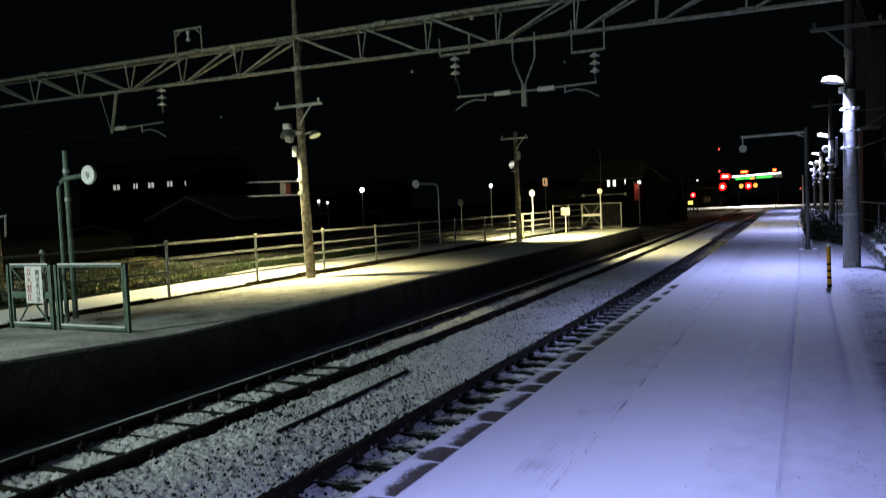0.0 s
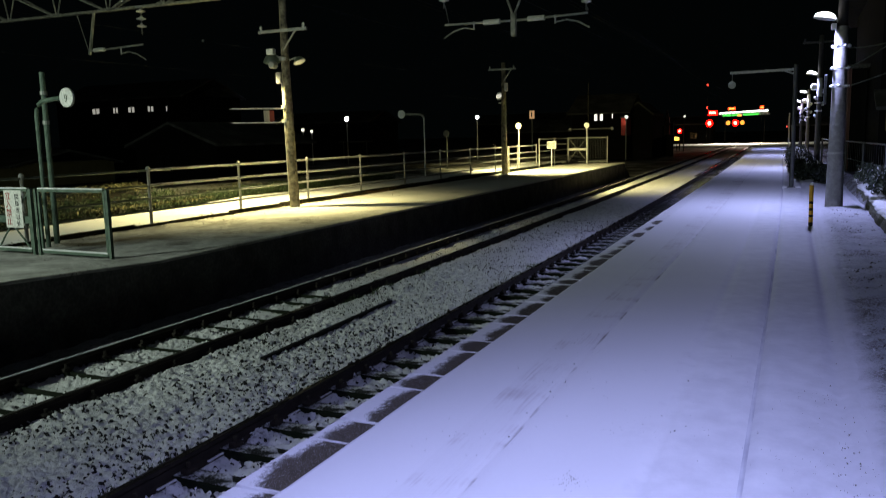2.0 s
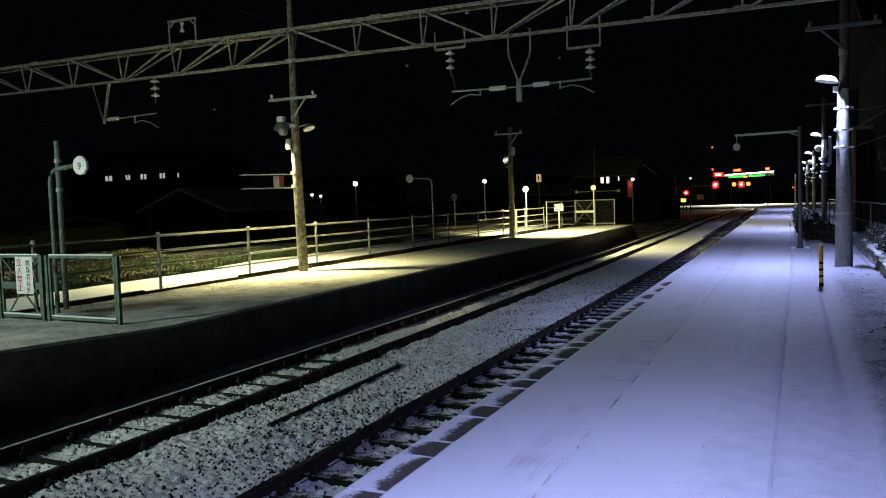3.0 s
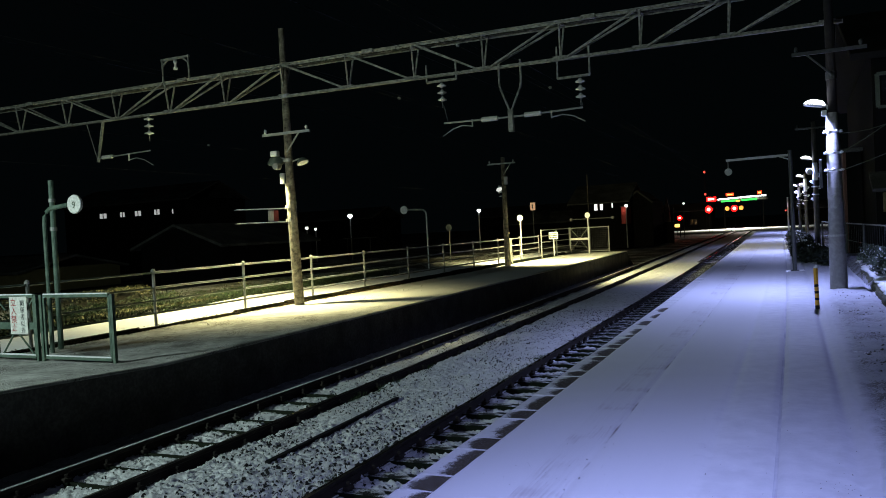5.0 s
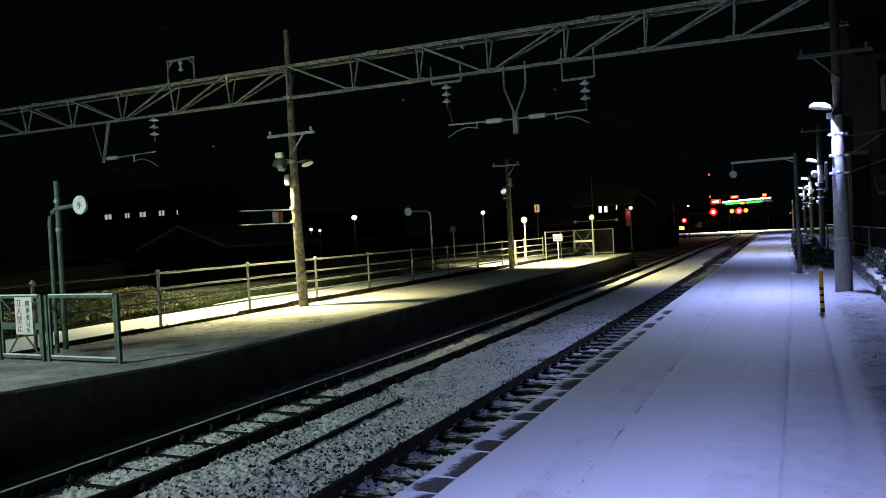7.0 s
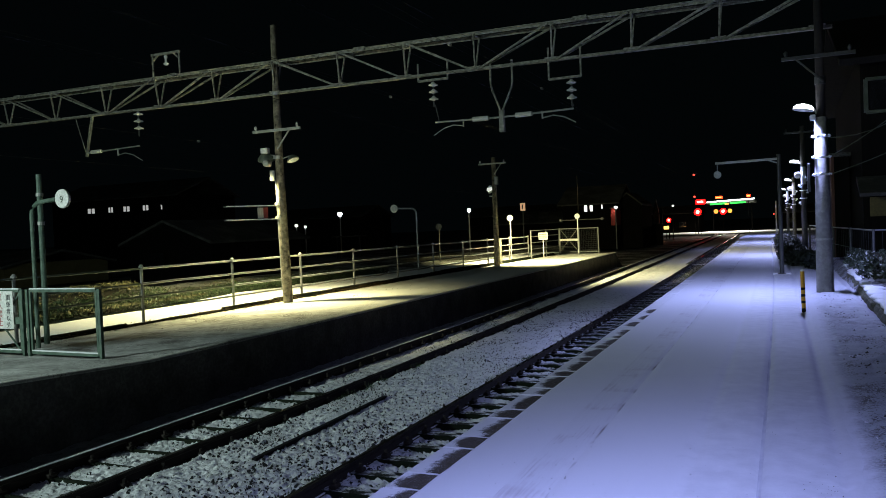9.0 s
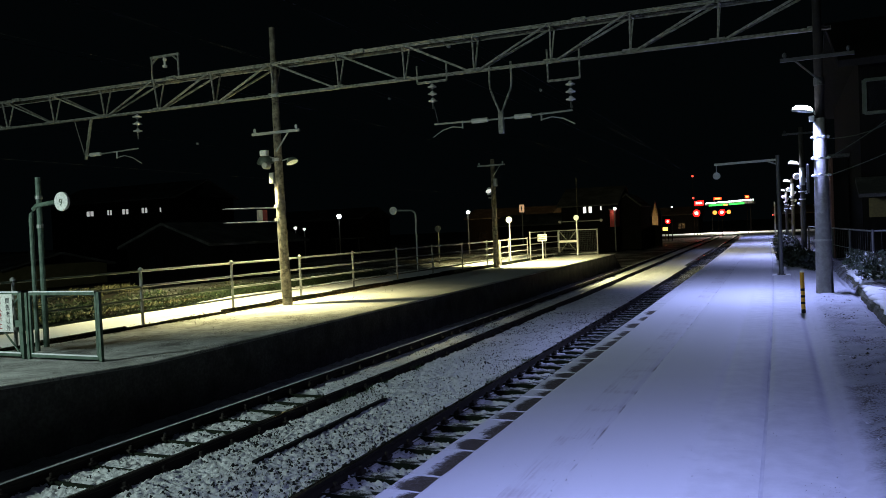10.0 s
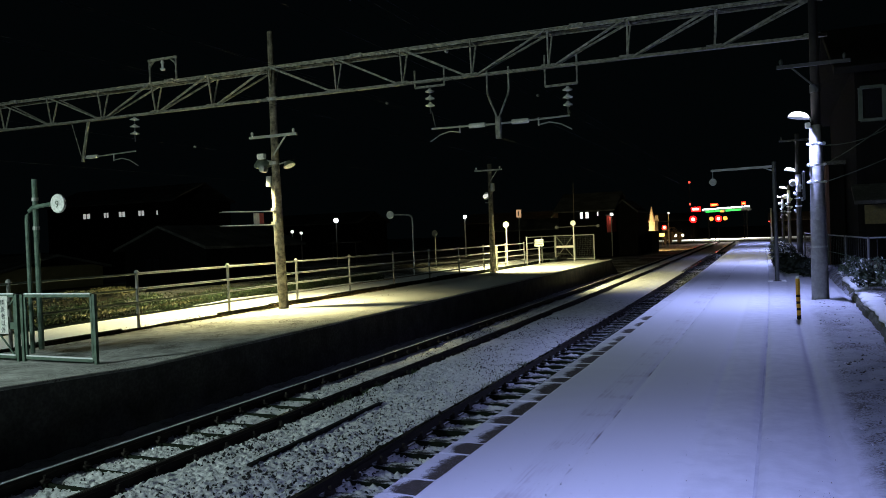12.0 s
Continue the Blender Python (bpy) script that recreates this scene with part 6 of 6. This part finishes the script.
def build_far_end():
    r = sheet("road", steps(-40, 12, 2), [131, 132, 134, 138, 142, 146], lambda x, y: -0.74 + 0.02 * fbm(x, y, 0.5) - (0.4 if y < 131 else 0), SNOW, "lit snowy road at the level crossing", "road", follow=False)
    st = thing("filling_station", (-9.3, 152, -0.9), "filling station canopy with white and green light strips", "filling station")
    bm = B()
    box(bm, -4.2, 0, 5.15, 4.2, 8, 5.55, 0.05)
    part("canopy", bm, PALE_WALL, st)
    for x in (-3.4, 3.4):
        bm = B()
        box(bm, x - 0.1, 5, 0, x + 0.1, 5.2, 5.15, 0.03)
        part("column", bm, DARK_WALL, st)
    bm = B()
    bar(bm, (-4.05, -0.06, 5.50), (4.15, -0.06, 5.78), 0.06, 0.24)
    part("light_strip", bm, WHITE_STRIP, st)
    for x0, x1, z in ((-3.5, -0.6, 5.08), (0.0, 2.6, 5.14)):
        bm = B()
        bar(bm, (x0, -0.06, z), (x1, -0.06, z + 0.08), 0.06, 0.34)
        part("green_panel", bm, GREEN_STRIP, st)
    bm = B()
    bar(bm, (-0.95, -0.13, 5.02), (-0.25, -0.13, 5.04), 0.05, 0.28)
    part("amber_panel", bm, AMBER_LED, st, "small amber light between the green panels")
    area_lamp("canopy_light", (-9.3, 143.0, 4.1), (-9.3, 142.9, -0.8), 4200, (1.0, 0.97, 0.8), 3.0)
    crossing_signal("crossing_signal", (-12.85, 130, -0.8), [(0, 3.48, 0.56, RED_LED)], "level crossing signal with a bright red lamp")
    crossing_signal("crossing_signal", (-9.05, 130, -0.8), [(0, 3.44, 0.50, RED_LED), (-1.05, 3.46, 0.33, AMBER_LED), (1.0, 3.46, 0.33, AMBER_LED)], "level crossing signal with a red lamp between two amber lamps")
    crossing_signal("crossing_signal", (-13.98, 105, -0.9), [(0, 2.48, 0.30, RED_LED)], "small crossing signal with a red lamp")
    for nm, at, w, h, m, lab in (("lit_sign", (-14.3, 104.8, -0.9), 0.62, 0.42, AMBER_SIGN, "small glowing amber panel by the crossing"),
                                 ("lit_sign", (-12.35, 129.6, -0.8), 1.42, 0.72, RED_LED, "glowing red sign panel on a post"),
                                 ("lit_sign", (-9.6, 129.6, -0.8), 1.15, 0.42, ORANGE_HOT, "glowing orange sign panel on a post"),
                                 ("lit_sign", (-5.3, 129.6, -0.8), 0.6, 0.45, ORANGE_HOT, "glowing orange sign panel on a post")):
        z = {-14.3: 1.52, -12.35: 5.06, -9.6: 5.62, -5.3: 5.66}[at[0]]
        t = thing(nm, at, lab, "sign", "lit panels")
        bm = B()
        rod(bm, (0, 0.1, 0), (0, 0.1, z), 0.035, n=8)
        part("post", bm, BLACK_PAINT, t)
        bm = B()
        box(bm, -w / 2, -0.06, z - h / 2, w / 2, 0.06, z + h / 2, 0.03)
        part("panel", bm, m, t)
        if m is RED_LED:
            bm = B()
            box(bm, -w * 0.36, -0.075, z - h * 0.2, w * 0.30, -0.062, z + h * 0.22, 0.005)
            part("lit_core", bm, RED_CORE, t, "hot pinkish centre of the panel")
        elif m is ORANGE_HOT:
            # Yellow centre; the redder panel round it stands for its glow.
            bm = B()
            box(bm, -w * 0.34, -0.075, z - h * 0.22, w * 0.34, -0.062, z + h * 0.18, 0.005)
            part("lit_core", bm, AMBER_SIGN, t, "yellow glowing centre of the panel")
    m = thing("radio_mast", (-13.3, 130.5, -0.8), "thin mast with two small red lamps", "mast")
    bm = B()
    rod(bm, (0, 0, 0), (0, 0, 9.4), 0.035, 0.025, n=6)
    part("mast", bm, BLACK_PAINT, m)
    for z in (9.4, 5.92):
        bm = B()
        bmesh.ops.create_uvsphere(bm, u_segments=10, v_segments=8, radius=0.17, matrix=Matrix.Translation((0, -0.1, z)))
        part("beacon", bm, RED_DIM, m)
    # dark tree line and roofs against the sky
    for k, (x, y, w, hh) in enumerate(((-30, 165, 14, 5.5), (-2, 170, 12, 4.8), (14, 120, 12, 6), (10, 80, 7, 5.5), (-48, 120, 14, 6), (-70, 95, 16, 6.5))):
        gable_house("house", x, y, -1.0, w, 9, hh - 1.5, hh, "dark house on the skyline", DARK_WALL, [(2, 1, 1.4, 1.2), (w - 4, 1, 1.4, 1.2)], None, "x")


def car(name, label, lamp_mat, tall=1.0, lens=0.10):
    c = thing(name, (0, 0, 0), label, "car", "cars")
    bm = B()
    prof = [(-2.1, 0.35), (-2.15, 0.75), (-1.9, 0.95), (-1.2, 1.0), (-0.6, 1.42), (1.2, 1.48), (1.9, 1.0), (2.1, 0.9), (2.12, 0.35)]
    prof = [(y, z * tall) for y, z in prof]
    a = [bm.verts.new((-0.8, y, z)) for y, z in prof]
    b = [bm.verts.new((0.8, y, z)) for y, z in prof]
    bm.faces.new(a)
    bm.faces.new(b)
    for k in range(len(a)):
        bm.faces.new((a[k], a[(k + 1) % len(a)], b[(k + 1) % len(a)], b[k]))
    bmesh.ops.bevel(bm, geom=list(bm.edges), offset=0.05, segments=2, affect="EDGES")
    part("body", bm, BLACK_PAINT, c)
    for x in (-0.78, 0.78):
        for y in (-1.35, 1.3):
            bm = B()
            lathe(bm, [(0.12, -0.1), (0.30, -0.1), (0.31, 0.0), (0.30, 0.1), (0.12, 0.1)], (x, y, 0.31), 16, Matrix.Rotation(radians(90), 4, "Y"))
            part("wheel", bm, BLACK_RUBBER, c)
    for x in (-0.58, 0.58):
        bm = B()
        lathe(bm, [(lens, 0.0), (lens * 0.7, 0.015), (0.01, 0.02)], (x, -2.17, 0.68 * tall), 14, Matrix.Rotation(radians(90), 4, "X"))
        part("headlight", bm, lamp_mat, c)
        bm = B()
        lathe(bm, [(lens + 0.03, -0.04), (lens + 0.025, 0.14), (lens + 0.015, 0.14), (lens + 0.012, -0.03)], (x, -2.17, 0.68 * tall), 14, Matrix.Rotation(radians(90), 4, "X"))
        part("lamp_rim", bm, BLACK_RUBBER, c)
    bm = B()
    v = [bm.verts.new(q) for q in ((-0.7, -1.17, 1.03 * tall), (0.7, -1.17, 1.03 * tall), (0.62, -0.64, 1.39 * tall), (-0.62, -0.64, 1.39 * tall))]
    bm.faces.new(v)
    part("windscreen", bm, GLASS_DARK, c)
    return c


RED_CORE = glowing("hot_red_core", (1.0, 0.30, 0.22), 9.0)
ORANGE_HOT = glowing("orange_panel", (1.0, 0.05, 0.012), 3.4)
WINDOW_SOFT = glowing("soft_lit_window", (0.88, 0.9, 0.88), 0.42)
REDDISH = grained("weathered_reddish_board", (0.10, 0.045, 0.035), (0.16, 0.075, 0.06), 0.8, scale=3, bump=0.4, dist=0.006, stretch=(6, 6, 0.4))
YELLOWISH = grained("yellowish_render", (0.11, 0.09, 0.035), (0.16, 0.13, 0.06), 0.85, scale=2, bump=0.3, dist=0.006)
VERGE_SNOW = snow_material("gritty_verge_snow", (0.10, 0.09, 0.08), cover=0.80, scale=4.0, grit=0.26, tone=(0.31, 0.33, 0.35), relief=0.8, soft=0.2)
# Snow tone darkens towards low y, and outwards from the deck.
fade_snow_tone(VERGE_SNOW, "Y", 17.5, 8.5, (0.48, 0.49, 0.53))
fade_snow_tone(VERGE_SNOW, "X", 0.34, 0.60, (0.55, 0.56, 0.60))
BANK_SNOW = snow_material("gritty_bank_snow", (0.07, 0.062, 0.05), cover=0.56, scale=2.4, grit=0.3, tone=(0.28, 0.29, 0.32))


def motions():
    # car hidden behind the narrow house: its beams fall on the pale gable
    hid = [(0.0, -21.5, 88.0, 215), (9.80, -21.5, 88.0, 215), (10.25, -14.3, 90.5, 178), (11.0, -14.0, 90.7, 183), (11.3, -14.0, 90.8, 203), (11.5, -14.0, 90.8, 186), (12.0, -14.0, 90.9, 180)]
    walk(CAR_A, [(t, pose(x, y, -1.0, 0, 0, a)) for t, x, y, a in hid])
    # oncoming car comes into the gap beside the signal
    way = [(0.0, -24.0, 131.0, 60), (9.0, -23.0, 130.0, 60), (11.1, -17.6, 113.0, 55), (11.5, -14.7, 110.0, 50), (12.0, -14.0, 108.0, 48)]
    walk(CAR_B, [(t, pose(x, y, -0.55, 0, 0, a)) for t, x, y, a in way])


# ---------------------------------------------------------------- build
DECK = snow_material("trodden_snow", (0.20, 0.17, 0.15), cover=1.2, scale=0.8, relief=0.13, tone=(0.60, 0.61, 0.65))
# Snow tone darkens gradually across the deck, from coping to verge.
fade_snow_tone(DECK, "X", -0.90, 0.50, (0.79, 0.80, 0.83))
LITTER = grained("brown_dead_leaves", (0.05, 0.028, 0.010), (0.17, 0.10, 0.035), 0.8, scale=30, bump=0.1, dist=0.001)
WEED = grained("weed_green", (0.03, 0.06, 0.02), (0.06, 0.11, 0.035), 0.7, scale=8, bump=0.1, dist=0.001)
RUT = streaked_snow("packed_snow_in_rut", (0.45, 0.46, 0.53), 0.93, (0.62, 0.63, 0.68))
COPE_DUST = coping_material()
COPE_SNOWED = snow_material("snow_on_coping", (0.14, 0.11, 0.09), cover=0.86, scale=1.6, soft=0.14)
SLEEPER_SNOW = snow_material("flecks_of_snow_on_wood", (0.016, 0.020, 0.013), cover=0.37, scale=7.0, soft=0.10)
WALL_FOOT = snow_material("thin_snow_on_stone", (0.05, 0.05, 0.05), cover=0.72, scale=5.0, soft=0.2)
SHADED_SHOULDER = snow_material("dusted_stone_with_shade", (0.03, 0.03, 0.03), cover=0.24, scale=9.0, soft=0.14)
TACTILE = streaked_snow("snow_on_tactile_paving", (0.58, 0.55, 0.58), 1.04)
GROOVE = streaked_snow("snow_in_paving_joint", (0.16, 0.13, 0.13), 1.00)
build_ground()
build_bed()
build_track("track_far", X_A, X_B, "rusty railway track with snow between its sleepers", WOOD_DARK, 5.42 - 0.568 * 8, 0.568, -0.950, True)
build_track("track_near", X_C, X_D, "rusty railway track with dark wooden sleepers beside the platform", WOOD_DARK, 3.84 - 0.55 * 4, 0.55, -0.95, False)
build_duct()
build_bare_stones()
build_rail_details()
NEAR = build_near_platform()
build_far_platform()
build_leaf_litter()
build_back_strip()
build_gantry()
build_hardware()
build_wires()
build_wire_beads()
build_main_pole()
build_right_pole()
build_lamp_posts()
build_far_pole()
build_fence()
build_gate()
build_signs()
build_plants()
build_bank()
build_background()
build_far_end()
CAR_A = car("passing_car", "dark car whose headlights sweep a gabled wall", HEADLIGHT)
CAR_B = car("oncoming_van", "dark van with lit headlights coming round the crossing", HEADLIGHT_B, 1.5, 0.20)
build_grit()
build_coping(NEAR)
motions()
